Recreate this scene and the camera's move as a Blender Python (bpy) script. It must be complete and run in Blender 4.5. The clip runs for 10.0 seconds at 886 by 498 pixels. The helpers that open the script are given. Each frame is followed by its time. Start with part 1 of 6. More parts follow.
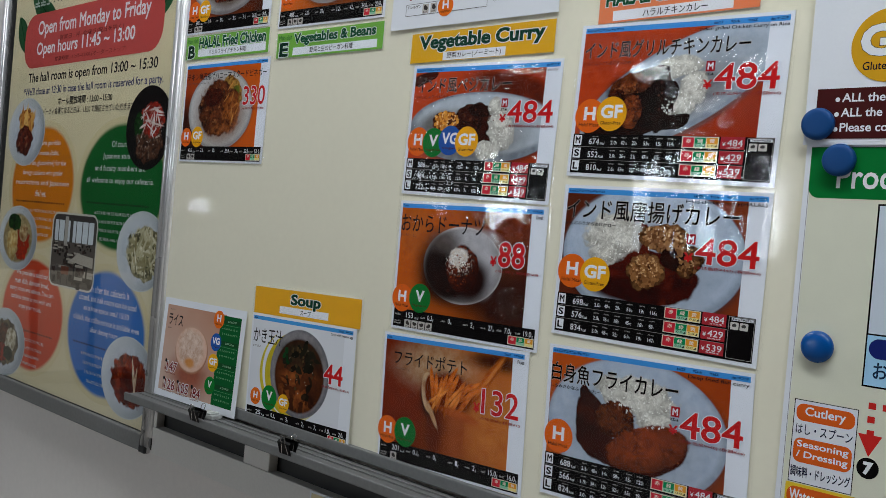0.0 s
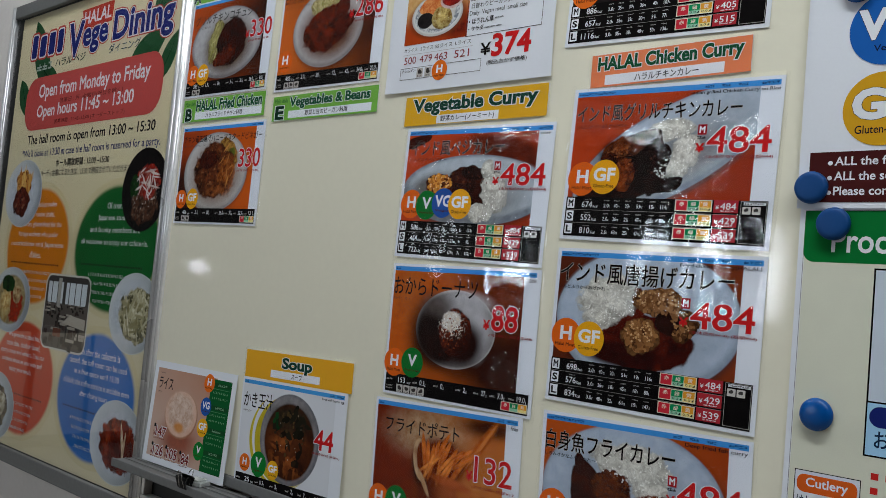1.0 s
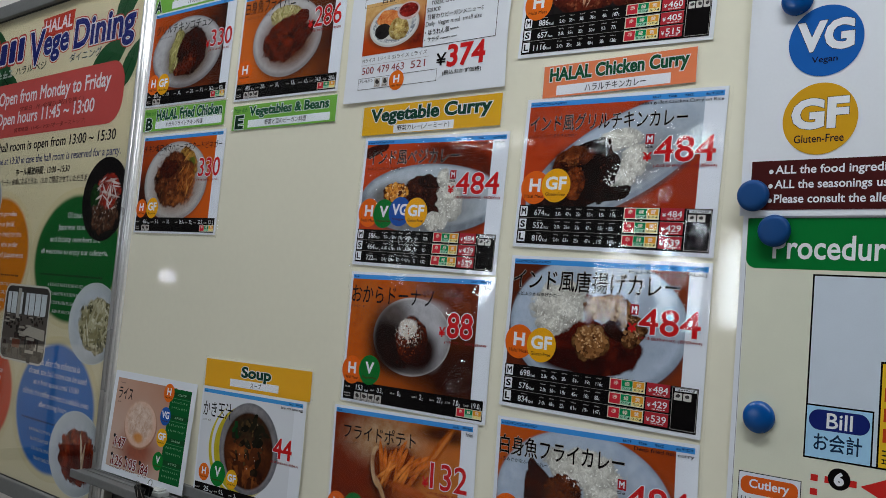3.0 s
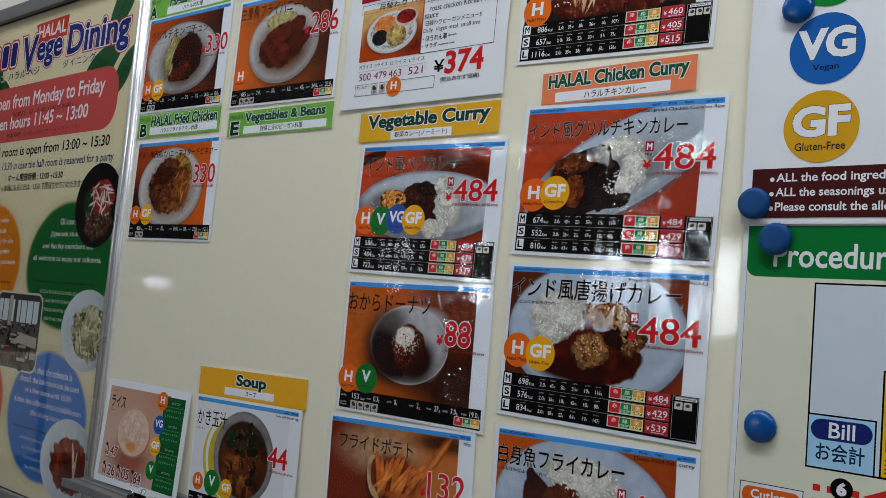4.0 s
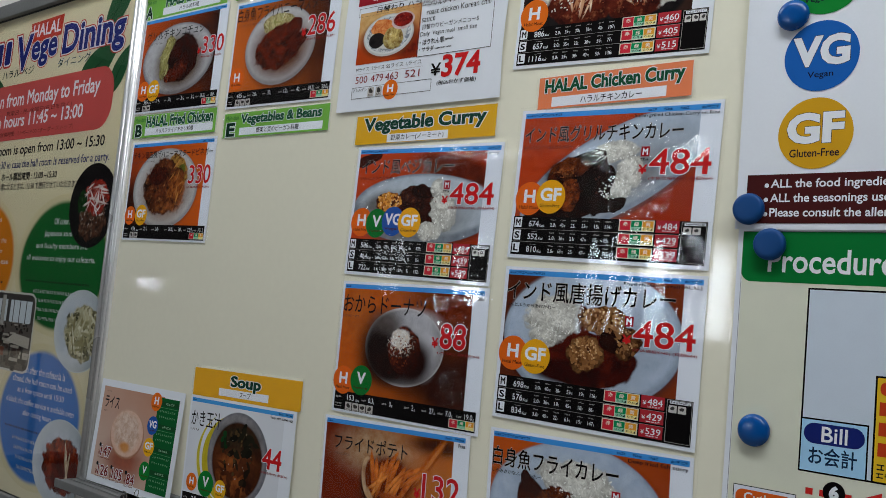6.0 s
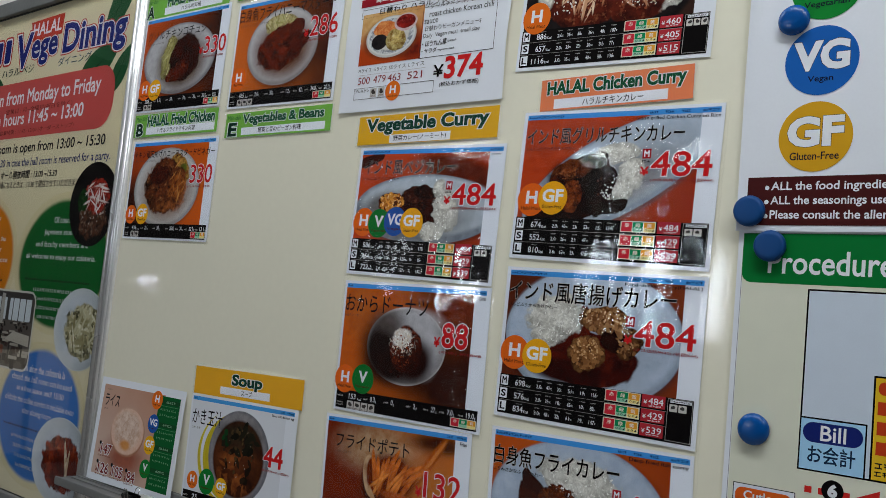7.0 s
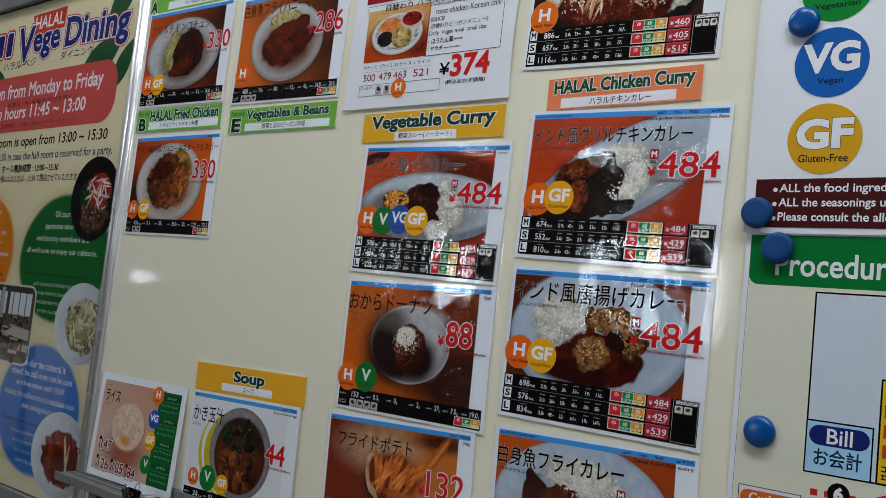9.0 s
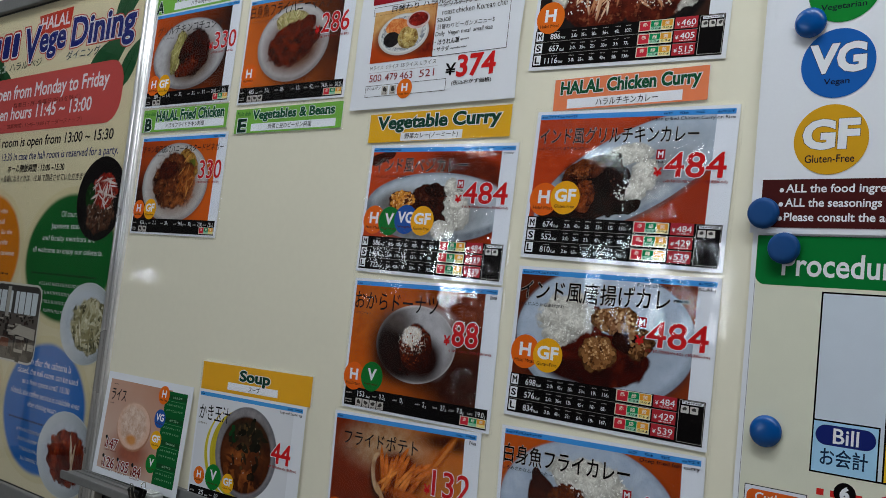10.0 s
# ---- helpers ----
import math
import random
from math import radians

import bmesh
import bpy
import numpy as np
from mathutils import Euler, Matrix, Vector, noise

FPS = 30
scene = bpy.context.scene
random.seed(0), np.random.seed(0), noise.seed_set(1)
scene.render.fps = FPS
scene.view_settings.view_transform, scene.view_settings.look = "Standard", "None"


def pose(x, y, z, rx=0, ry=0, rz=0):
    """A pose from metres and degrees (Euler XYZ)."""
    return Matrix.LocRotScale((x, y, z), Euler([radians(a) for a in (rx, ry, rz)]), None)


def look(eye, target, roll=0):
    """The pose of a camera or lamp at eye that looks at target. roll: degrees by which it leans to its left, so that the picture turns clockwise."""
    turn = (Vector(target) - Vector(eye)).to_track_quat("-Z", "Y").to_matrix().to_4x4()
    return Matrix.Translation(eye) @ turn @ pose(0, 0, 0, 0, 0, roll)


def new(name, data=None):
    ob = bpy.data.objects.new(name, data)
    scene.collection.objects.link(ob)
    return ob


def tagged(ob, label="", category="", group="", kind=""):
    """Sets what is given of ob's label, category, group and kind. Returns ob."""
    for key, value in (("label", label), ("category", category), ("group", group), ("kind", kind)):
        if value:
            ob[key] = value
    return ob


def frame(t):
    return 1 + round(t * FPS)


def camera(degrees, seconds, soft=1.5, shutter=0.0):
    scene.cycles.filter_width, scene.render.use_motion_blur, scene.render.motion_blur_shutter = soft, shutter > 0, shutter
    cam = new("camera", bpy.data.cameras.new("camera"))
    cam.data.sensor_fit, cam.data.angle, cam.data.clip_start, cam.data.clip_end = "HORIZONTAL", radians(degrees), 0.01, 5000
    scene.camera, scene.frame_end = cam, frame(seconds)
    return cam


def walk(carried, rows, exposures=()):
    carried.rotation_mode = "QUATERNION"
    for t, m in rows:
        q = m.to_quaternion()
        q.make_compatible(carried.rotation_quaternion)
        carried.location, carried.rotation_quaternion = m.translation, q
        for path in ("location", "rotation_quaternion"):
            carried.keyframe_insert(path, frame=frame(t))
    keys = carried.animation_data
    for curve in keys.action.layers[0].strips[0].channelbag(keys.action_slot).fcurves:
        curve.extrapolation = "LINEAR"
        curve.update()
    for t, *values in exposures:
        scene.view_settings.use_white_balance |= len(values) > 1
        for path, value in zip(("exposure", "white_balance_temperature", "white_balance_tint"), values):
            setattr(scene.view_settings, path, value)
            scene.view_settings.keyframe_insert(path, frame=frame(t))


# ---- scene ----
cam = camera(53.0, 10.0, soft=0.8)
PATH = [
    (0, (0.706, -1.043, 1.291), (-0.631, 0.444, 1.266), 5.0),
    (0.1, (0.7065, -1.0427, 1.2912), (-0.6309, 0.4439, 1.2708), 5.0),
    (0.2, (0.7072, -1.0423, 1.2915), (-0.6307, 0.4437, 1.2773), 5.0),
    (0.3, (0.709, -1.0412, 1.2924), (-0.6303, 0.4433, 1.2946), 5.0),
    (0.4, (0.7136, -1.0383, 1.2945), (-0.6293, 0.4423, 1.3395), 5.0),
    (0.5, (0.719, -1.035, 1.297), (-0.628, 0.441, 1.392), 5.0),
    (0.6, (0.7169, -1.0332, 1.2964), (-0.63, 0.4426, 1.4088), 5.03),
    (0.7, (0.7148, -1.0314, 1.2958), (-0.6319, 0.4443, 1.4099), 5.06),
    (1, (0.705, -1.023, 1.293), (-0.641, 0.452, 1.408), 5.2),
    (1.5, (0.718, -1.026, 1.295), (-0.624, 0.452, 1.412), 5.2),
    (2, (0.719, -1.021, 1.291), (-0.617, 0.463, 1.413), 5.2),
    (2.5, (0.731, -1.012, 1.292), (-0.589, 0.484, 1.42), 5.1),
    (2.7, (0.7331, -1.0143, 1.2914), (-0.5742, 0.484, 1.4254), 5.05),
    (3.8, (0.7245, -1.0170, 1.2925), (-0.5591, 0.507, 1.4471), 4.79),
    (4, (0.721, -1.015, 1.292), (-0.566, 0.507, 1.452), 5.0),
    (4.5, (0.729, -1.025, 1.294), (-0.558, 0.496, 1.467), 5.1),
    (5, (0.722, -1.016, 1.286), (-0.562, 0.508, 1.458), 5.4),
    (5.5, (0.724, -1.014, 1.289), (-0.559, 0.511, 1.456), 5.4),
    (5.7, (0.7194, -1.0159, 1.2938), (-0.5572, 0.511, 1.4565), 5.32),
    (6.8, (0.7205, -1.0403, 1.2937), (-0.5460, 0.503, 1.4600), 5.45),
    (7, (0.717, -1.04, 1.292), (-0.545, 0.503, 1.457), 5.5),
    (7.5, (0.713, -1.045, 1.291), (-0.543, 0.503, 1.456), 5.7),
    (8, (0.709, -1.044, 1.291), (-0.544, 0.507, 1.454), 5.9),
    (8.5, (0.707, -1.041, 1.291), (-0.548, 0.508, 1.45), 6.1),
    (9, (0.706, -1.045, 1.294), (-0.551, 0.503, 1.452), 6.0),
    (9.5, (0.703, -1.045, 1.29), (-0.557, 0.501, 1.451), 6.1),
    (10, (0.704, -1.051, 1.292), (-0.557, 0.493, 1.451), 6.1),
]
walk(cam, [(t, look(eye, target, roll)) for t, eye, target, roll in PATH], [(0, 0.16), (0.4, 0.1), (0.9, 0.02), (10, 0.02)])

# ---- world and light ----
world = bpy.data.worlds.new("world")
scene.world = world
world.use_nodes = True
wn = world.node_tree
sky = wn.nodes.new("ShaderNodeTexSky")
sky.sky_type, sky.sun_disc = "NISHITA", False
sky.sun_elevation, sky.sun_rotation = radians(48), radians(200)
wn.nodes["Background"].inputs["Strength"].default_value = 0.12
wn.links.new(sky.outputs[0], wn.nodes["Background"].inputs["Color"])

CEIL, BACK, WEST, EAST = 3.05, -6.6, -5.6, 3.4
# Unseen windows placed for the cards' glare; the first is added for glints alone.
WINDOWS = [(-5.45, -5.12, 14), (-3.70, -3.36, 11), (-3.12, -2.80, 15), (-2.55, -2.27, 8)]   # x ranges and power of the windows in the far wall
WIN_Z = (1.35, 2.2)


def lamp(name, kind, m, energy, colour=(1, 1, 1), **kw):
    d = bpy.data.lights.new(name, kind)
    d.energy, d.color = energy, colour
    if kind == "AREA":
        d.shape, d.size, d.size_y = "RECTANGLE", kw["size"][0], kw["size"][1]
    ob = new(name, d)
    ob.matrix_world = m
    return ob


for a, b, power in WINDOWS:
    lamp("window_light", "AREA", pose((a + b) / 2, BACK + 0.02, sum(WIN_Z) / 2, 90, 0, 0), power, (0.80, 0.90, 1.0), size=(b - a - 0.1, WIN_Z[1] - WIN_Z[0] - 0.1))
# Unseen openings added for reflections: curry-card glints, the board's glint, the lower poster's wash.
PANES = [(-5.75, 0.16, 1.5, 2.1, 3.0), (-2.965, 0.028, 1.378, 1.404, 0.24), (-1.93, 0.62, 0.06, 0.86, 0.32)]      # openings in the west wall: y, half width, z range, power
for y, r, z0, z1, power in PANES:
    lamp("pane_light", "AREA", pose(WEST + 0.02, y, (z0 + z1) / 2, 90, 0, -90), power, (0.9, 0.95, 1.0), size=(r * 2, z1 - z0))
# Unseen tubes; the last two are added only for glints on the cards.
TUBES = [(-1.40, -0.45, 9.7), (0.4, -0.75, 15.5), (1.7, -0.95, 14.3), (-3.0, -6.2, 16.0), (-4.75, -5.6, 18.0)]      # x, y, power
for a, b, power in TUBES:
    lamp("ceiling_tube_light", "AREA", pose(a, b, CEIL - 0.075, 0, 0, 0), power, (0.905, 0.96, 0.985), size=(1.2, 0.22))


# ---- materials ----
MATS = {}


def nodes_of(name):
    m = bpy.data.materials.new(name)
    m.use_nodes = True
    nt = m.node_tree
    return m, nt, nt.nodes["Principled BSDF"]


def add(nt, kind, **ins):
    n = nt.nodes.new(kind)
    for k, v in ins.items():
        n.inputs[k.replace("_", " ")].default_value = v
    return n


def rgb(c):
    return (c[0], c[1], c[2], 1.0)


def lin(r, g, b):
    """Linear colour from 0-255 values."""
    f = lambda v: ((v / 255 + 0.055) / 1.055) ** 2.4 if v > 10 else v / 255 / 12.92  # noqa: E731
    return (f(r), f(g), f(b))


def surface(name, colour, rough=0.5, metal=0.0, vary=0.06, scale=6.0, bump=0.0, bump_scale=200.0, spec=0.5):
    """A surface with variation at two scales and fine relief."""
    if name in MATS:
        return MATS[name]
    m, nt, p = nodes_of(name)
    tc = add(nt, "ShaderNodeTexCoord")
    big = add(nt, "ShaderNodeTexNoise", Scale=scale, Detail=4.0)
    small = add(nt, "ShaderNodeTexNoise", Scale=scale * 25, Detail=3.0)
    nt.links.new(tc.outputs["Object"], big.inputs["Vector"])
    nt.links.new(tc.outputs["Object"], small.inputs["Vector"])
    s = add(nt, "ShaderNodeMath")
    s.operation = "ADD"
    nt.links.new(big.outputs[0], s.inputs[0])
    nt.links.new(small.outputs[0], s.inputs[1])
    r = add(nt, "ShaderNodeMapRange", From_Min=0.6, From_Max=1.4, To_Min=1 - vary, To_Max=1 + vary)
    nt.links.new(s.outputs[0], r.inputs["Value"])
    mul = add(nt, "ShaderNodeVectorMath")
    mul.operation = "SCALE"
    mul.inputs[0].default_value = colour
    nt.links.new(r.outputs[0], mul.inputs["Scale"])
    nt.links.new(mul.outputs[0], p.inputs["Base Color"])
    rr = add(nt, "ShaderNodeMapRange", From_Min=0.3, From_Max=0.7, To_Min=rough * 0.88, To_Max=min(1, rough * 1.12))
    nt.links.new(big.outputs[0], rr.inputs["Value"])
    nt.links.new(rr.outputs[0], p.inputs["Roughness"])
    p.inputs["Metallic"].default_value = metal
    p.inputs["Specular IOR Level"].default_value = spec
    if bump:
        bn = add(nt, "ShaderNodeTexNoise", Scale=bump_scale, Detail=2.0)
        nt.links.new(tc.outputs["Object"], bn.inputs["Vector"])
        b = add(nt, "ShaderNodeBump", Strength=bump, Distance=0.001)
        nt.links.new(bn.outputs[0], b.inputs["Height"])
        nt.links.new(b.outputs[0], p.inputs["Normal"])
    MATS[name] = m
    return m


def ink(r, g, b):
    """Printed ink on paper, from its 0-255 colour."""
    return surface(f"ink_{r}_{g}_{b}", lin(r, g, b), 0.6, vary=0.04, scale=30, spec=0.04)


WHITE = ink(232, 234, 240)
PAPER = surface("paper_white", lin(230, 233, 241), 0.6, vary=0.015, scale=12, bump=0.05, bump_scale=900, spec=0.12)
BLACK = ink(12, 9, 10)
DARK = ink(28, 26, 30)
RED = ink(205, 32, 34)
BLUEBAR = ink(70, 155, 222)
ORANGE_B, GREEN_B, BLUE_B, YELLOW_B = ink(226, 108, 28), ink(20, 122, 48), ink(36, 88, 170), ink(232, 172, 28)


def film_material(name, waves, clear=1.0, stretch=(1.0, 0.55), patches=(), ior=1.5):
    """Clear laminating film: it lets the print through and mirrors the room in its waves.
    waves: how many to a metre, how high (m), how finely broken; patches: crumpled spots of the film, by centre and radii (mm), waves to a metre and height."""
    m, nt, p = nodes_of(name)
    nt.nodes.remove(p)
    out = nt.nodes["Material Output"]
    tc, info = add(nt, "ShaderNodeTexCoord"), add(nt, "ShaderNodeObjectInfo")
    k = add(nt, "ShaderNodeMath")
    k.operation, k.inputs[1].default_value = "MULTIPLY", 40.0
    nt.links.new(info.outputs["Random"], k.inputs[0])
    mp = add(nt, "ShaderNodeMapping")
    mp.inputs["Scale"].default_value = (stretch[0], stretch[1], 1.0)
    nt.links.new(tc.outputs["Object"], mp.inputs["Vector"])
    last = None
    for sc, dist, det, *spot in [*waves, *((q[4], q[5], 2.0, *q[:4]) for q in patches)]:
        nz = nt.nodes.new("ShaderNodeTexNoise")
        nz.noise_dimensions = "4D"
        nz.inputs["Scale"].default_value, nz.inputs["Detail"].default_value = sc, det
        nz.inputs["Roughness"].default_value = 0.5
        nt.links.new(mp.outputs[0], nz.inputs["Vector"])
        nt.links.new(k.outputs[0], nz.inputs["W"])
        height = nz.outputs[0]
        if spot:
            u, v, ru, rv = spot
            at = add(nt, "ShaderNodeMapping")
            at.vector_type = "TEXTURE"
            at.inputs["Location"].default_value = ((u - 148.5) / 1000, (105 - v) / 1000, 0)
            at.inputs["Scale"].default_value = (ru / 1000, rv / 1000, 1)
            nt.links.new(tc.outputs["Object"], at.inputs["Vector"])
            flat_ = add(nt, "ShaderNodeVectorMath")
            flat_.operation, flat_.inputs[1].default_value = "MULTIPLY", (1, 1, 0)
            nt.links.new(at.outputs[0], flat_.inputs[0])
            ln = add(nt, "ShaderNodeVectorMath")
            ln.operation = "LENGTH"
            nt.links.new(flat_.outputs[0], ln.inputs[0])
            fade = add(nt, "ShaderNodeMapRange", From_Min=1.0, From_Max=0.35)
            fade.interpolation_type = "SMOOTHSTEP"
            nt.links.new(ln.outputs["Value"], fade.inputs["Value"])
            mid = add(nt, "ShaderNodeMath")
            mid.operation, mid.inputs[1].default_value = "SUBTRACT", 0.5
            nt.links.new(height, mid.inputs[0])
            mul = add(nt, "ShaderNodeMath")
            mul.operation = "MULTIPLY"
            nt.links.new(mid.outputs[0], mul.inputs[0])
            nt.links.new(fade.outputs[0], mul.inputs[1])
            height = mul.outputs[0]
        b2 = add(nt, "ShaderNodeBump", Strength=1.0, Distance=dist)
        nt.links.new(height, b2.inputs["Height"])
        if last:
            nt.links.new(last.outputs[0], b2.inputs["Normal"])
        last = b2
    fr = add(nt, "ShaderNodeFresnel", IOR=ior)
    nt.links.new(last.outputs[0], fr.inputs["Normal"])
    gl = add(nt, "ShaderNodeBsdfGlossy", Roughness=0.03)
    nt.links.new(last.outputs[0], gl.inputs["Normal"])
    tr = add(nt, "ShaderNodeBsdfTransparent", Color=(clear, clear, clear, 1))
    mx = add(nt, "ShaderNodeMixShader")
    nt.links.new(fr.outputs[0], mx.inputs[0])
    nt.links.new(tr.outputs[0], mx.inputs[1])
    nt.links.new(gl.outputs[0], mx.inputs[2])
    nt.links.new(mx.outputs[0], out.inputs["Surface"])
    MATS[name] = m
    return m


FILM_WAVY = film_material("laminate_wavy", ((9, 0.0026, 1.5), (28, 0.0008, 2.0), (140, 0.00006, 2.0)), stretch=(1.0, 0.40), ior=1.34)
FILM_BENT = film_material("laminate_bent", ((8, 0.0012, 1.5), (34, 0.0004, 2.5), (150, 0.00004, 2.0)), stretch=(1.0, 0.7), patches=((190, 100, 62, 110, 38, 0.0060), (190, 105, 60, 110, 110, 0.0003), (264, 190, 30, 26, 60, 0.0040)))
FILM_CRINKLED = film_material("laminate_crinkled", ((8, 0.0036, 1.6), (34, 0.0006, 2.0), (130, 0.00005, 2.0)), stretch=(0.9, 1.0), patches=(
    (148, 24, 50, 36, 40, 0.0100), (22, 104, 38, 30, 36, 0.0085), (40, 44, 70, 26, 30, 0.0085), (268, 180, 34, 30, 50, 0.0060), (250, 96, 34, 14, 44, 0.0080), (46, 150, 30, 12, 60, 0.0028)))
FILM_CREASED = film_material("laminate_creased", ((8, 0.0024, 1.6), (34, 0.0004, 2.0)), stretch=(0.9, 1.0), patches=(
    (238, 44, 36, 28, 42, 0.0120), (244, 150, 38, 30, 42, 0.0120), (162, 16, 20, 30, 36, 0.0110)))
FILM_FLAT = film_material("laminate_flat", ((18, 0.0006, 1.5), (65, 0.0001, 2.0)), ior=1.42)
ACRYLIC = film_material("acrylic", ((3, 0.0010, 1.5), (14, 0.0002, 1.5)), 0.84, ior=1.6)


def photo_tone(c):
    """A colour of a photograph, printed with a little more contrast."""
    return rgb(tuple(v ** 1.2 for v in lin(*c)))


def photo_material(name, ground, blobs):
    """A printed food photograph. ground: two colours (0-255) mixed from one end of the sheet to the other and its angle;
    blobs: dicts of centre, radii (mm), turn, edge softness, edge wobble, two colours, grain kind and grain scale, laid one over the other."""
    m, nt, p = nodes_of(name)
    tc = add(nt, "ShaderNodeTexCoord")
    obj = tc.outputs["Object"]
    c1, c2, ang = ground
    mp = add(nt, "ShaderNodeMapping")
    mp.inputs["Rotation"].default_value = (0, 0, radians(ang))
    nt.links.new(obj, mp.inputs["Vector"])
    sep = add(nt, "ShaderNodeSeparateXYZ")
    nt.links.new(mp.outputs[0], sep.inputs[0])
    cloud = add(nt, "ShaderNodeTexNoise", Scale=14.0, Detail=3.0)
    nt.links.new(obj, cloud.inputs["Vector"])
    ca = add(nt, "ShaderNodeMath")
    ca.operation, ca.inputs[1].default_value = "MULTIPLY", 0.09
    nt.links.new(cloud.outputs[0], ca.inputs[0])
    cb = add(nt, "ShaderNodeMath")
    cb.operation = "ADD"
    nt.links.new(sep.outputs["X"], cb.inputs[0])
    nt.links.new(ca.outputs[0], cb.inputs[1])
    mr = add(nt, "ShaderNodeMapRange", From_Min=-0.08, From_Max=0.17)
    nt.links.new(cb.outputs[0], mr.inputs["Value"])
    last = add(nt, "ShaderNodeMix")
    last.data_type = "RGBA"
    last.inputs[6].default_value, last.inputs[7].default_value = photo_tone(c1), photo_tone(c2)
    nt.links.new(mr.outputs[0], last.inputs[0])
    for i, b in enumerate(blobs):
        u, v = b["at"]
        rx, ry = b["r"]
        mp = add(nt, "ShaderNodeMapping")
        mp.vector_type = "TEXTURE"
        mp.inputs["Location"].default_value = ((u - 148.5) / 1000, (105 - v) / 1000, 0)
        mp.inputs["Rotation"].default_value = (0, 0, radians(b.get("turn", 0)))
        mp.inputs["Scale"].default_value = (rx / 1000, ry / 1000, 1)
        if b.get("kind") == "p":      # a plain shred: one colour, no grain
            nt.links.new(obj, mp.inputs["Vector"])
            ln = add(nt, "ShaderNodeVectorMath")
            ln.operation = "LENGTH"
            nt.links.new(mp.outputs[0], ln.inputs[0])
            mask = add(nt, "ShaderNodeMapRange", From_Min=1.2, From_Max=0.6)
            nt.links.new(ln.outputs["Value"], mask.inputs["Value"])
            mix = add(nt, "ShaderNodeMix")
            mix.data_type = "RGBA"
            nt.links.new(mask.outputs[0], mix.inputs[0])
            nt.links.new(last.outputs[2], mix.inputs[6])
            mix.inputs[7].default_value = photo_tone(b["c"][0])
            last = mix
            continue
        wob = b.get("wob", 0)
        src = obj
        grain_scale = b.get("grain", 60.0)
        if b.get("kind", "n") == "v":
            tex = add(nt, "ShaderNodeTexVoronoi", Scale=grain_scale)
            fac = tex.outputs["Distance"]
            lo, hi = 0.05, 0.75
        elif b.get("kind") == "r":
            tex = add(nt, "ShaderNodeTexNoise", Scale=grain_scale, Detail=5.0, Roughness=0.72, Distortion=0.6)
            fac = tex.outputs[0]
            lo, hi = 0.36, 0.62
        elif b.get("kind") == "w":
            tex = add(nt, "ShaderNodeTexNoise", Scale=grain_scale * 2.2, Detail=3.0, Roughness=0.55, Distortion=3.5)
            fac = tex.outputs[0]
            lo, hi = 0.42, 0.58
        else:
            tex = add(nt, "ShaderNodeTexNoise", Scale=grain_scale, Detail=6.0, Roughness=0.68)
            fac = tex.outputs[0]
            lo, hi = 0.36, 0.62
        off = add(nt, "ShaderNodeVectorMath")
        off.operation = "ADD"
        off.inputs[1].default_value = (0.37 * i + 0.11 * len(name), 0.21 * i, 0)
        nt.links.new(obj, off.inputs[0])
        nt.links.new(off.outputs[0], tex.inputs["Vector"])
        if wob:
            nz = add(nt, "ShaderNodeTexNoise", Scale=b.get("wob_scale", 45.0), Detail=3.0)
            nt.links.new(off.outputs[0], nz.inputs["Vector"])
            sub = add(nt, "ShaderNodeVectorMath")
            sub.operation = "SUBTRACT"
            sub.inputs[1].default_value = (0.5, 0.5, 0.5)
            nt.links.new(nz.outputs["Color"], sub.inputs[0])
            sc = add(nt, "ShaderNodeVectorMath")
            sc.operation = "MULTIPLY"
            sc.inputs[1].default_value = (wob * rx / 1000, wob * ry / 1000, 0)
            nt.links.new(sub.outputs[0], sc.inputs[0])
            ad = add(nt, "ShaderNodeVectorMath")
            ad.operation = "ADD"
            nt.links.new(obj, ad.inputs[0])
            nt.links.new(sc.outputs[0], ad.inputs[1])
            src = ad.outputs[0]
        nt.links.new(src, mp.inputs["Vector"])
        ln = add(nt, "ShaderNodeVectorMath")
        ln.operation = "LENGTH"
        nt.links.new(mp.outputs[0], ln.inputs[0])
        soft = b.get("soft", 0.05)
        mask = add(nt, "ShaderNodeMapRange", From_Min=1 + soft, From_Max=1 - soft, To_Max=b.get("amount", 1.0))
        mask.interpolation_type = "SMOOTHSTEP"
        nt.links.new(ln.outputs["Value"], mask.inputs["Value"])
        cover_ = mask.outputs[0]
        if "patch" in b:
            pn = add(nt, "ShaderNodeTexNoise", Scale=b["patch"][0], Detail=3.0, Roughness=0.5, Distortion=0.8)
            nt.links.new(off.outputs[0], pn.inputs["Vector"])
            pr = add(nt, "ShaderNodeMapRange", From_Min=b["patch"][1] - 0.02, From_Max=b["patch"][1] + 0.02)
            nt.links.new(pn.outputs[0], pr.inputs["Value"])
            pm = add(nt, "ShaderNodeMath")
            pm.operation = "MULTIPLY"
            nt.links.new(mask.outputs[0], pm.inputs[0])
            nt.links.new(pr.outputs[0], pm.inputs[1])
            cover_ = pm.outputs[0]
        cr = add(nt, "ShaderNodeMapRange", From_Min=lo, From_Max=hi)
        nt.links.new(fac, cr.inputs["Value"])
        col = add(nt, "ShaderNodeMix")
        col.data_type = "RGBA"
        col.inputs[6].default_value, col.inputs[7].default_value = photo_tone(b["c"][0]), photo_tone(b["c"][1])
        nt.links.new(cr.outputs[0], col.inputs[0])
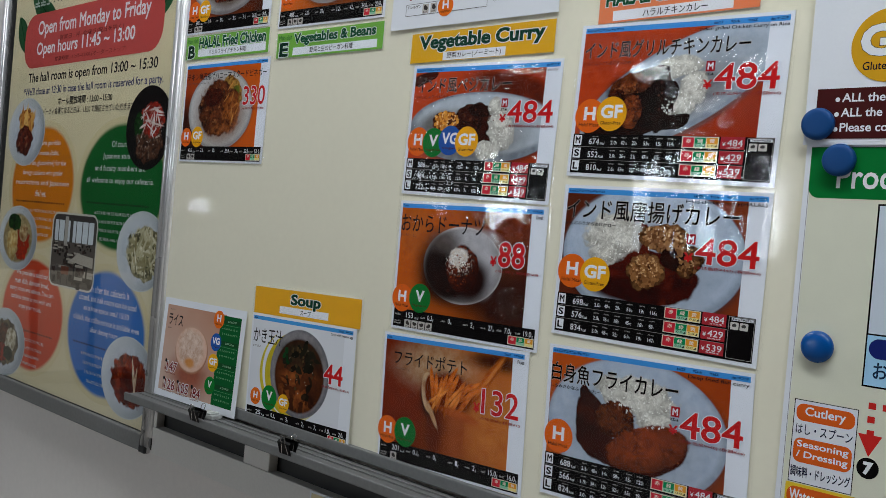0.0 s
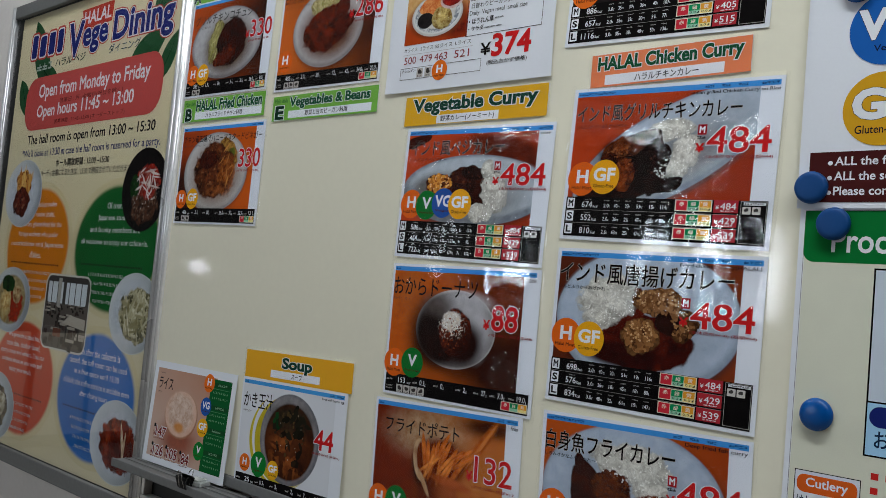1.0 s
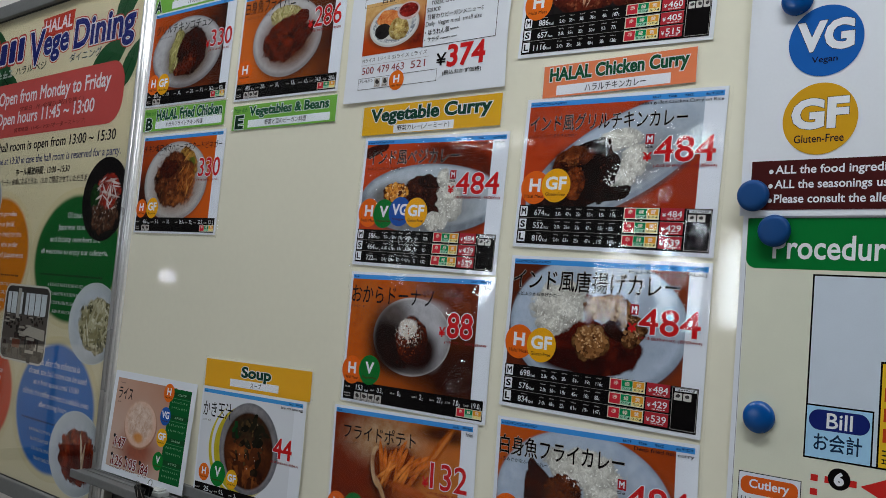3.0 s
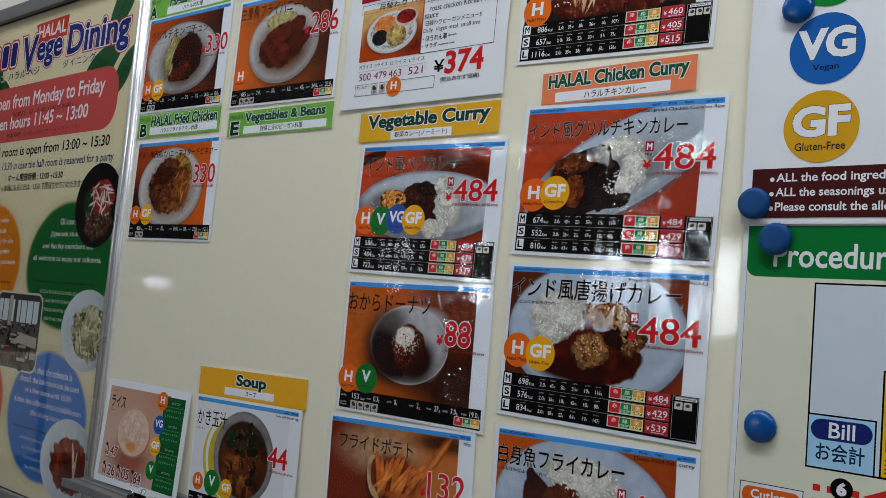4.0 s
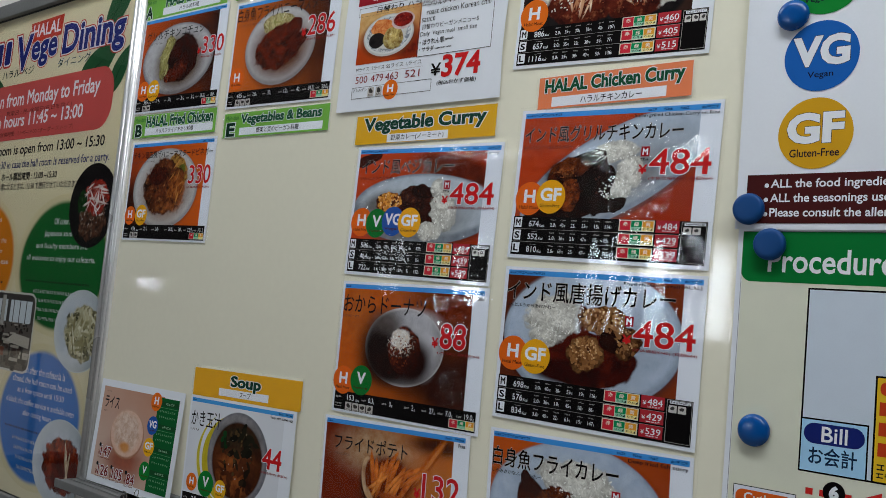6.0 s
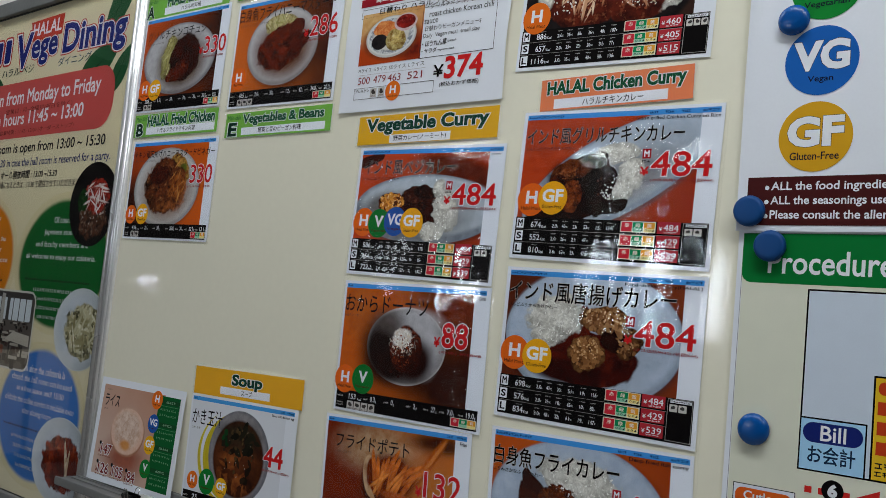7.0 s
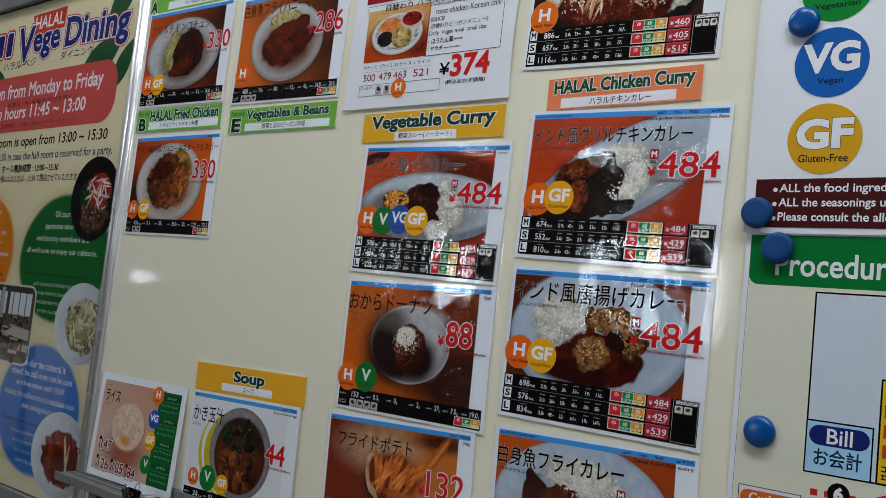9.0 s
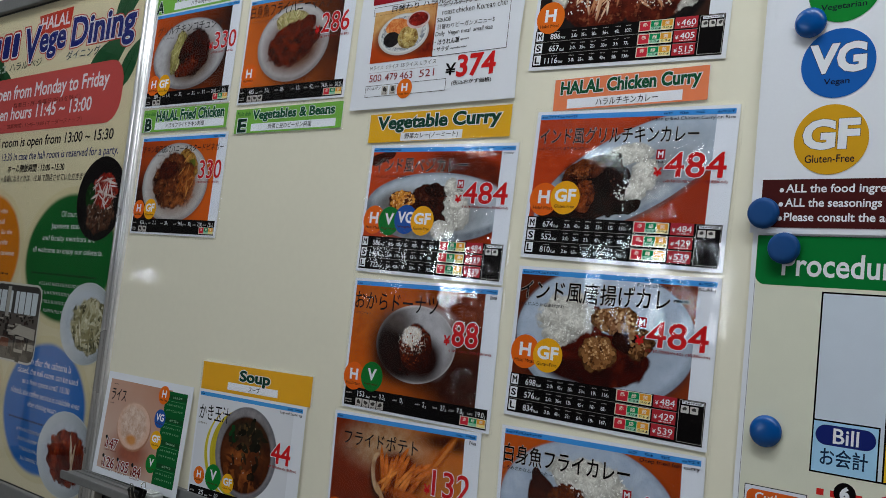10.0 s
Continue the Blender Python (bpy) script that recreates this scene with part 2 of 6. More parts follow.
        if "hi" in b:
            sp = add(nt, "ShaderNodeTexNoise", Scale=b.get("hi_scale", 130.0), Detail=3.0, Roughness=0.6)
            nt.links.new(off.outputs[0], sp.inputs["Vector"])
            sr = add(nt, "ShaderNodeMapRange", From_Min=0.56, From_Max=0.70, To_Max=b.get("hi_amount", 0.6))
            nt.links.new(sp.outputs[0], sr.inputs["Value"])
            lit = add(nt, "ShaderNodeMix")
            lit.data_type = "RGBA"
            lit.inputs[7].default_value = photo_tone(b["hi"])
            nt.links.new(sr.outputs[0], lit.inputs[0])
            nt.links.new(col.outputs[2], lit.inputs[6])
            col = lit
        if "shade" in b:
            sx = add(nt, "ShaderNodeSeparateXYZ")
            nt.links.new(mp.outputs[0], sx.inputs[0])
            tilt = add(nt, "ShaderNodeMath")
            tilt.operation, tilt.inputs[1].default_value = "MULTIPLY_ADD", -0.35
            nt.links.new(sx.outputs["Y"], tilt.inputs[0])
            nt.links.new(ln.outputs["Value"], tilt.inputs[2])
            sm = add(nt, "ShaderNodeMapRange", From_Min=0.25, From_Max=1.15, To_Min=1.12, To_Max=1 - b["shade"])
            nt.links.new(tilt.outputs[0], sm.inputs["Value"])
            sv = add(nt, "ShaderNodeVectorMath")
            sv.operation = "SCALE"
            nt.links.new(col.outputs[2], sv.inputs[0])
            nt.links.new(sm.outputs[0], sv.inputs["Scale"])
            tone = sv.outputs[0]
        else:
            tone = col.outputs[2]
        mix = add(nt, "ShaderNodeMix")
        mix.data_type = "RGBA"
        nt.links.new(cover_, mix.inputs[0])
        nt.links.new(last.outputs[2], mix.inputs[6])
        nt.links.new(tone, mix.inputs[7])
        last = mix
    nt.links.new(last.outputs[2], p.inputs["Base Color"])
    p.inputs["Roughness"].default_value = 0.55
    p.inputs["Specular IOR Level"].default_value = 0.05
    return m


TUBE_GLOW, _, _p = nodes_of("lit_diffuser")
_p.inputs["Emission Color"].default_value = (0.90, 0.97, 1.0, 1)
_p.inputs["Emission Strength"].default_value = 5.0
BOARD = surface("whiteboard_enamel", lin(240, 235, 215), 0.012, vary=0.02, scale=3, bump=0.06, bump_scale=230, spec=0.5)
# Aluminium in three tones: lighter side profiles, darker tray and bottom members.
ALU = surface("pale_aluminium", (0.90, 0.90, 0.91), 0.22, metal=0.35, vary=0.10, scale=4, bump=0.05, bump_scale=700)
ALU_MID = surface("grey_aluminium", (0.52, 0.52, 0.53), 0.28, metal=0.45, vary=0.10, scale=4, bump=0.05, bump_scale=600)
ALU_DULL = surface("dark_aluminium", (0.20, 0.20, 0.20), 0.5, metal=0.4, vary=0.12, scale=5, bump=0.05, bump_scale=500)
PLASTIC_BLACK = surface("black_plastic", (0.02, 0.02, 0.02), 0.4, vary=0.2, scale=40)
STEEL_BLACK = surface("black_enamelled_steel", (0.008, 0.008, 0.009), 0.45, vary=0.2, scale=40, spec=0.3)
STEEL = surface("polished_steel", (0.7, 0.7, 0.7), 0.2, metal=1.0, vary=0.08, scale=60)
WALL = surface("painted_wall", lin(226, 220, 216), 0.85, vary=0.035, scale=2.5, bump=0.5, bump_scale=160, spec=0.3)
# Unseen walls, coloured dark so the films and acrylic mirror little light.
ROOM = surface("darkened_room_wall", lin(88, 84, 80), 0.85, vary=0.04, scale=2.5, bump=0.4, bump_scale=160, spec=0.3)
CEILING = surface("ceiling_board", lin(170, 168, 164), 0.9, vary=0.03, scale=4, bump=0.4, bump_scale=120)
FLOOR = surface("vinyl_floor", lin(150, 142, 134), 0.5, vary=0.10, scale=3, bump=0.1, bump_scale=80)
MAGNET = surface("blue_magnet_plastic", lin(0, 78, 152), 0.25, vary=0.05, scale=30, spec=0.4)
MAGNET_MATT = surface("blue_magnet_matt", lin(10, 68, 128), 0.5, vary=0.05, scale=30, spec=0.25)
CREAM = surface("poster_cream", lin(226, 216, 184), 0.6, vary=0.03, scale=5, spec=0.25)


# ---- building helpers ----
def mesh_of(name, bm, material):
    me = bpy.data.meshes.new(name)
    bm.to_mesh(me)
    bm.free()
    me.materials.append(material)
    return me


def part(name, bm, material, parent, label="", m=None):
    ob = new(name, mesh_of(name, bm, material))
    if m is not None:
        ob.matrix_basis = m
    ob.parent = parent
    return tagged(ob, label)


def thing(name, m, label, category, group="", kind=""):
    ob = new(name)
    ob.matrix_basis = m
    ob.empty_display_size = 0.02
    return tagged(ob, label, category, group, kind)


def box(x0, y0, z0, x1, y1, z1, bevel=0.0, bm=None):
    own = bm is None
    bm = bm or bmesh.new()
    vs = bmesh.ops.create_cube(bm, size=1)["verts"]
    bmesh.ops.scale(bm, vec=(x1 - x0, y1 - y0, z1 - z0), verts=vs)
    bmesh.ops.translate(bm, vec=((x0 + x1) / 2, (y0 + y1) / 2, (z0 + z1) / 2), verts=vs)
    if bevel and own:
        bmesh.ops.bevel(bm, geom=list(bm.edges), offset=bevel, segments=2, affect="EDGES", profile=0.5)
    return bm


def flat(points):
    """One flat face in the xy plane."""
    bm = bmesh.new()
    f = bm.faces.new([bm.verts.new((x, y, 0)) for x, y in points])
    f.normal_update()
    if f.normal.z < 0:
        f.normal_flip()
    return bm


def rect_pts(x0, y0, x1, y1, r=0.0):
    x0, x1, y0, y1 = min(x0, x1), max(x0, x1), min(y0, y1), max(y0, y1)
    if r <= 0:
        return [(x0, y0), (x1, y0), (x1, y1), (x0, y1)]
    r = min(r, (x1 - x0) / 2 - 1e-5, (y1 - y0) / 2 - 1e-5)
    out = []
    for cx, cy, a0 in ((x1 - r, y1 - r, 0), (x0 + r, y1 - r, 90), (x0 + r, y0 + r, 180), (x1 - r, y0 + r, 270)):
        out += [(cx + r * math.cos(radians(a0 + k * 15)), cy + r * math.sin(radians(a0 + k * 15))) for k in range(7)]
    return out


def oval_pts(cx, cy, rx, ry, turn=0.0, wob=0.0, seed=0, n=48):
    out = []
    for k in range(n):
        a = 2 * math.pi * k / n
        w = 1 + wob * (math.sin(2 * a + seed) + 0.6 * math.sin(3 * a + 2.1 * seed) + 0.4 * math.sin(7 * a + seed * 3))
        x, y = rx * w * math.cos(a), ry * w * math.sin(a)
        c, s = math.cos(radians(turn)), math.sin(radians(turn))
        out.append((cx + c * x - s * y, cy + s * x + c * y))
    return out


def film_sheet(w, h, border, rise):
    """A film that is flat over the card, dips round it and ends in a welded rim with a raised bead (metres)."""
    bm = bmesh.new()
    rings = []
    for out, z in ((0.0, 0.0), (border * 0.40, -rise * 0.85), (border * 0.84, -rise), (border * 0.93, -rise * 0.86), (border, -rise)):
        rings.append([bm.verts.new((x, y, z)) for x, y in rect_pts(-w - out, -h - out, w + out, h + out, 0.0015 + out * 0.5)])
    bm.faces.new(rings[0])
    n = len(rings[0])
    for i, o in zip(rings, rings[1:]):
        for k in range(n):
            bm.faces.new((o[k], o[(k + 1) % n], i[(k + 1) % n], i[k]))
    return bm


STEP = 0.00007     # thickness of one layer of print
TEXTS = []
HEIGHT = {}        # how far each layer lies above its sheet
ORIGIN = {}        # where a part's own middle lies on its sheet


class Sheet:
    """A printed sheet, drawn in millimetres from its top left corner. Layers lie on top of one another."""

    def __init__(self, root, w, h, base=0.0006):
        self.root, self.w, self.h, self.base = root, w, h, base

    def xy(self, u, v):
        return ((u - self.w / 2) / 1000, (self.h / 2 - v) / 1000)

    def shape(self, name, pts, material, layer, parent=None, label=""):
        top = parent or self.root
        z = self.base + layer * STEP
        up = HEIGHT.get(top.name, 0.0) if parent else 0.0
        ob = part(name, flat([self.xy(*q) for q in pts]), material, top, label, pose(0, 0, z - up))
        HEIGHT[ob.name] = z
        return ob

    def rect(self, name, u0, v0, u1, v1, material, layer, r=0.0, parent=None, label=""):
        return self.shape(name, rect_pts(u0, v0, u1, v1, r), material, layer, parent, label)

    def oval(self, name, u, v, ru, rv, material, layer, parent=None, label="", turn=0, wob=0.0, seed=0, n=48):
        return self.shape(name, oval_pts(u, v, ru, rv, turn, wob, seed, n), material, layer, parent, label)

    def outline(self, name, u0, v0, u1, v1, width, material, layer, parent=None):
        """A thin frame line."""
        bm = bmesh.new()
        o = [bm.verts.new((*self.xy(*q), 0)) for q in rect_pts(u0, v0, u1, v1)]
        i = [bm.verts.new((*self.xy(*q), 0)) for q in rect_pts(u0 + width, v0 + width, u1 - width, v1 - width)]
        for k in range(4):
            f = bm.faces.new((o[k], o[(k + 1) % 4], i[(k + 1) % 4], i[k]))
            f.normal_update()
            if f.normal.z < 0:
                f.normal_flip()
        top = parent or self.root
        z = self.base + layer * STEP
        return part(name, bm, material, top, "", pose(0, 0, z - (HEIGHT.get(top.name, 0.0) if parent else 0.0)))

    def bars(self, name, u0, v0, u1, v1, material, layer, parent=None, count=6, seed=0, gap=0.35):
        """Unreadable writing: a row of plain bars."""
        rnd = random.Random(seed + int(u0 * 7 + v0 * 3))
        bm = bmesh.new()
        cuts = [rnd.uniform(0.6, 1.4) for _ in range(count)]
        total, u = sum(cuts), u0
        hh = v1 - v0
        for c in cuts:
            w = (u1 - u0) * c / total
            a, e = u, u + w * (1 - gap * 0.5)
            if count < 3 or name == "dotted_line":
                cells = [(a, v0, e, v1)]
            else:
                t = hh * 0.24
                m = a + (e - a) * rnd.uniform(0.3, 0.7)
                cells = [(a, q, e, q + t) for q in rnd.sample((v0, v0 + hh * 0.38, v1 - t), 2)] + [(m - t * 0.45, v0, m + t * 0.45, v1)]
            for cell in cells:
                q = [self.xy(*k) for k in rect_pts(*cell)]
                f = bm.faces.new([bm.verts.new((x, y, 0)) for x, y in q])
                f.normal_update()
                if f.normal.z < 0:
                    f.normal_flip()
            u += w
        top = parent or self.root
        z = self.base + layer * STEP
        ox, oy = ORIGIN.get(top.name, (0, 0))
        return part(name, bm, material, top, "", pose(-ox, -oy, z - (HEIGHT.get(top.name, 0.0) if parent else 0.0)))

    def text(self, name, body, u0, v0, u1, v1, material, layer, parent=None, bold=0.010, halo=None, halo_width=0.05, shear=0.0, label=""):
        """Writing that fills the box from (u0, v0) to (u1, v1)."""
        TEXTS.append((self, name, body, (u0, v0, u1, v1), material, layer, parent or self.root, parent is not None, bold, halo, halo_width, shear, label))


def set_texts():
    """Turns all the writing into meshes at once."""
    def curve(body, offset, shear):
        c = bpy.data.curves.new("writing", "FONT")
        c.body, c.bevel_depth, c.bevel_resolution, c.shear, c.resolution_u, c.fill_mode = body, offset, 0, shear, 3, "FRONT"
        return new("writing", c)
    made = []
    for spec in TEXTS:
        body, bold, halo, width, shear = spec[2], spec[8], spec[9], spec[10], spec[11]
        made.append((curve(body, 0.0, shear), curve(body, bold, shear), curve(body, bold + width, shear) if halo else None))
    graph = bpy.context.evaluated_depsgraph_get()
    graph.update()
    for spec, obs in zip(TEXTS, made):
        sheet, name, body, (u0, v0, u1, v1), material, layer, parent, nested, bold, halo, width, shear, label = spec
        plain = bpy.data.meshes.new_from_object(obs[0].evaluated_get(graph))
        co = np.empty(len(plain.vertices) * 3)
        plain.vertices.foreach_get("co", co)
        co = co.reshape(-1, 3)
        lo, hi = co.min(0), co.max(0)
        (x0, y1), (x1, y0) = sheet.xy(u0, v0), sheet.xy(u1, v1)
        sx, sy = (x1 - x0) / max(hi[0] - lo[0], 1e-6), (y1 - y0) / max(hi[1] - lo[1], 1e-6)
        z = sheet.base + layer * STEP - (HEIGHT.get(parent.name, 0.0) if nested else 0.0)
        for ob, mat, lift, tag in ((obs[2], halo, -STEP * 0.5, "outline"), (obs[1], material, 0.0, "")):
            if ob is None:
                continue
            me = bpy.data.meshes.new_from_object(ob.evaluated_get(graph))
            me.transform(Matrix.Translation((x0 - lo[0] * sx, y0 - lo[1] * sy, 0)) @ Matrix.Diagonal((sx, sy, 0.00005, 1)))
            me.materials.clear()
            me.materials.append(mat)
            me.name = name
            t = new(name + ("_outline" if tag else ""), me)
            ox, oy = ORIGIN.get(parent.name, (0, 0))
            t.matrix_basis = pose(-ox, -oy, z + lift)
            t.parent = parent
            tagged(t, label if not tag else "")
        bpy.data.meshes.remove(plain)
    for obs in made:
        for ob in obs:
            if ob is not None:
                c = ob.data
                bpy.data.objects.remove(ob)
                bpy.data.curves.remove(c)


def on_board(x, z, turn=0.0, y=-0.0012, lean=0.0):
    """The pose of a sheet whose middle is at x, z, turned in its plane; lean tips its top back."""
    return pose(x, y, z, 90 - lean, 0, 0) @ pose(0, 0, 0, 0, 0, turn)


def curved_sheet(w, h, depth, n=24, thick=0.0004, wave=1.0, flat_to=0.9):
    """A sheet of paper (metres) that lies flat but for its side margins, which curl and wave."""
    xs = [-0.5 + 0.5 * (1 - flat_to) * k / 5 for k in range(6)]
    xs = xs + [-v for v in xs[::-1]]
    bm = bmesh.new()
    layers = []
    for lift in (0.0, thick):
        grid = []
        for j in range(n + 1):
            bb = j / n - 0.5
            row = []
            for a in xs:
                edge = max(0.0, abs(a) * 2 - flat_to) / (1 - flat_to)
                z = depth * edge ** 2 * (0.5 + 0.5 * math.sin(bb * 8 * wave + (2 if a > 0 else 0.6)))
                row.append(bm.verts.new((a * w + 0.0015 * edge * math.sin(bb * 6), bb * h, z + lift)))
            grid.append(row)
        layers.append(grid)
    m = len(xs)
    for j in range(n):
        for i in range(m - 1):
            for grid in layers:
                bm.faces.new((grid[j][i], grid[j][i + 1], grid[j + 1][i + 1], grid[j + 1][i]))
        for i in (0, m - 1):
            bm.faces.new((layers[0][j][i], layers[0][j + 1][i], layers[1][j + 1][i], layers[1][j][i]))
    for i in range(m - 1):
        for j in (0, n):
            bm.faces.new((layers[0][j][i], layers[0][j][i + 1], layers[1][j][i + 1], layers[1][j][i]))
    bmesh.ops.recalc_face_normals(bm, faces=bm.faces)
    for f in bm.faces:
        f.smooth = False
    return bm


# ---- the room ----
def structure(name, bm, material, label, category):
    ob = new(name, mesh_of(name, bm, material))
    return tagged(ob, label, category, kind="structure")


structure("floor", box(WEST - 0.15, BACK - 0.15, -0.1, EAST + 0.15, 0.2, 0), FLOOR, "plain vinyl floor of the dining hall", "floor")
structure("ceiling", box(WEST - 0.15, BACK - 0.15, CEIL, EAST + 0.15, 0.2, CEIL + 0.1), CEILING, "off-white ceiling of the dining hall", "ceiling")
structure("wall_north", box(WEST, 0.03, 0, EAST, 0.18, CEIL), WALL, "unseen side wall, kept dark to limit reflections behind the boards", "wall")
bw = bmesh.new()
edge = BACK
for y, r, z0, z1, power in PANES:
    box(WEST - 0.15, edge, 0, WEST, y - r, CEIL, bm=bw)
    box(WEST - 0.15, y - r, 0, WEST, y + r, z0, bm=bw)
    box(WEST - 0.15, y - r, z1, WEST, y + r, CEIL, bm=bw)
    edge = y + r
box(WEST - 0.15, edge, 0, WEST, 0.18, CEIL, bm=bw)
structure("wall_west", bw, ROOM, "unseen side wall with added openings, kept dark to limit reflections", "wall")
structure("wall_east", box(EAST, BACK, 0, EAST + 0.15, 0.18, CEIL), ROOM, "unseen side wall, kept dark to limit reflections", "wall")


def far_wall():
    bm = bmesh.new()
    edges = [WEST] + [v for w in WINDOWS for v in w[:2]] + [EAST]
    for k in range(0, len(edges), 2):
        box(edges[k], BACK - 0.15, WIN_Z[0], edges[k + 1], BACK, WIN_Z[1], bm=bm)
    box(WEST, BACK - 0.15, 0, EAST, BACK, WIN_Z[0], bm=bm)
    box(WEST, BACK - 0.15, WIN_Z[1], EAST, BACK, CEIL, bm=bm)
    return bm


structure("wall_south", far_wall(), ROOM, "unseen far wall with narrow windows, kept dark to limit reflections", "wall")
for k, (a, b, power) in enumerate(WINDOWS):
    w = thing(f"window_{k + 1}", pose((a + b) / 2, BACK - 0.08, WIN_Z[0]), "unseen aluminium-framed window, placed for its reflected light", "window", kind="structure")
    ww, hh = (b - a) / 2, WIN_Z[1] - WIN_Z[0]
    for x0, z0, x1, z1 in ((-ww, 0, -ww + 0.05, hh), (ww - 0.05, 0, ww, hh), (-ww + 0.05, 0, ww - 0.05, 0.05), (-ww + 0.05, hh - 0.05, ww - 0.05, hh), (-0.02, 0.05, 0.02, hh - 0.05)):
        part("window_frame", box(x0, -0.03, z0, x1, 0.03, z1), ALU_DULL, w)
# Frames for the two larger added openings.
for k, bars_ in ((0, ()), (2, (-0.21, 0.2))):
    y, r, z0, z1, power = PANES[k]
    w = thing(f"window_{5 + k // 2}", pose(WEST + 0.06, y, z0), "unseen aluminium-framed window, placed for its reflected light", "window", kind="structure")
    for y0, zz0, y1, zz1 in [(-r, 0, -r + 0.04, z1 - z0), (r - 0.04, 0, r, z1 - z0), (-r + 0.04, 0, r - 0.04, 0.04), (-r + 0.04, z1 - z0 - 0.04, r - 0.04, z1 - z0)] + [(q, 0.04, q + 0.03, z1 - z0 - 0.04) for q in bars_]:
        part("window_frame", box(-0.02, y0, zz0, 0.02, y1, zz1), ALU_DULL, w)
for a, b, power in TUBES:
    f = thing("ceiling_light", pose(a, b, CEIL), "unseen white fluorescent ceiling light, placed to suit the lighting", "ceiling light", "ceiling lights")
    part("housing", box(-0.63, -0.13, -0.06, 0.63, 0.13, 0, 0.004), CEILING, f)
    part("diffuser", box(-0.60, -0.11, -0.068, 0.60, 0.11, -0.0605), TUBE_GLOW, f, "glowing white diffuser")


# ---- the whiteboard ----
WB_L, WB_R, WB_B, WB_T = -1.048, 0.79, 0.905, 2.03
wb = thing("whiteboard", pose(0, 0, WB_B), "cream enamelled whiteboard with an aluminium frame, hung with menu cards", "whiteboard")


def rel(bm, z=WB_B):
    bmesh.ops.translate(bm, vec=(0, 0, -z), verts=bm.verts)
    return bm


part("panel", rel(box(WB_L + 0.004, 0, WB_B + 0.004, WB_R - 0.004, 0.024, WB_T - 0.004)), BOARD, wb, "glossy cream enamelled steel panel")


def profile_bar(length, width, depth):
    """An aluminium frame profile along z: two rounded ribs with a groove between them."""
    pts = [(0, 0), (0, -depth * 0.55)]
    for x0, x1, top in ((0.0, 0.50, 1.0), (0.58, 1.0, 0.92)):
        for k in range(9):
            a = math.pi * k / 8
            pts.append((width * (x0 + (x1 - x0) * (0.5 - 0.5 * math.cos(a))), -depth * (0.55 + (top - 0.55) * math.sin(a) ** 0.7)))
    pts.append((width, 0))
    bm = bmesh.new()
    rings = [[bm.verts.new((x, y, z)) for x, y in pts] for z in (0, length)]
    n = len(pts)
    for k in range(n):
        f = bm.faces.new((rings[0][k], rings[0][(k + 1) % n], rings[1][(k + 1) % n], rings[1][k]))
        f.smooth = 2 <= k < 10 or 11 <= k < 19
    bm.faces.new(rings[0])
    bm.faces.new(rings[1][::-1])
    bmesh.ops.recalc_face_normals(bm, faces=bm.faces)
    return bm


part("frame_side", profile_bar(WB_T - 0.80, 0.018, 0.011), ALU, wb, "bright aluminium frame profile", pose(WB_L, 0.002, 0.80 - WB_B))
part("frame_side", profile_bar(WB_T - 0.80, 0.018, 0.011), ALU, wb, "", pose(WB_R - 0.018, 0.002, 0.80 - WB_B))
part("frame_top", profile_bar(WB_R - WB_L - 0.04, 0.018, 0.011), ALU, wb, "", pose(WB_L + 0.02, 0.002, WB_T - WB_B, 0, 90, 0))
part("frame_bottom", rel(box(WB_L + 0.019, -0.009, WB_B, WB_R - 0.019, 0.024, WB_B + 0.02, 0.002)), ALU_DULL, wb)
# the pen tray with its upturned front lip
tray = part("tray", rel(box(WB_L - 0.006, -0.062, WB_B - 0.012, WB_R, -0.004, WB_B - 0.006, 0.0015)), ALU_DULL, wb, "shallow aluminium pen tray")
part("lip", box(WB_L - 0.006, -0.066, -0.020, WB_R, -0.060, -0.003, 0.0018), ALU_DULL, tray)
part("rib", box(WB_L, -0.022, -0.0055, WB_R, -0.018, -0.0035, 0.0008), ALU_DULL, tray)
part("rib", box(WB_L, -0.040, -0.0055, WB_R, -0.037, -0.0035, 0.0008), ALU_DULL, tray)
# the hollow rail under the tray
GREY = surface("grey_painted_steel", lin(220, 217, 213), 0.5, vary=0.05, scale=8, spec=0.4)
# A black sheet puts the hollow's shade into colour.
part("rail_back", rel(box(WB_L + 0.02, 0.016, 0.80, WB_R - 0.02, 0.022, 0.89)), PLASTIC_BLACK, wb, "black sheet standing for the shade inside the rail")
part("rail", rel(box(WB_L + 0.02, -0.006, 0.768, WB_R - 0.02, 0.022, 0.826, 0.002)), GREY, wb, "grey steel rail below the tray")
for a, b in ((-0.695, -0.615), (0.0, 0.085), (0.55, 0.60)):
    part("bracket", rel(box(a, -0.006, 0.8265, b, 0.0155, 0.889, 0.002)), GREY, wb)
part("end_block", rel(box(WB_L + 0.0185, -0.004, 0.8265, WB_L + 0.03, 0.0155, 0.889, 0.001)), GREY, wb)


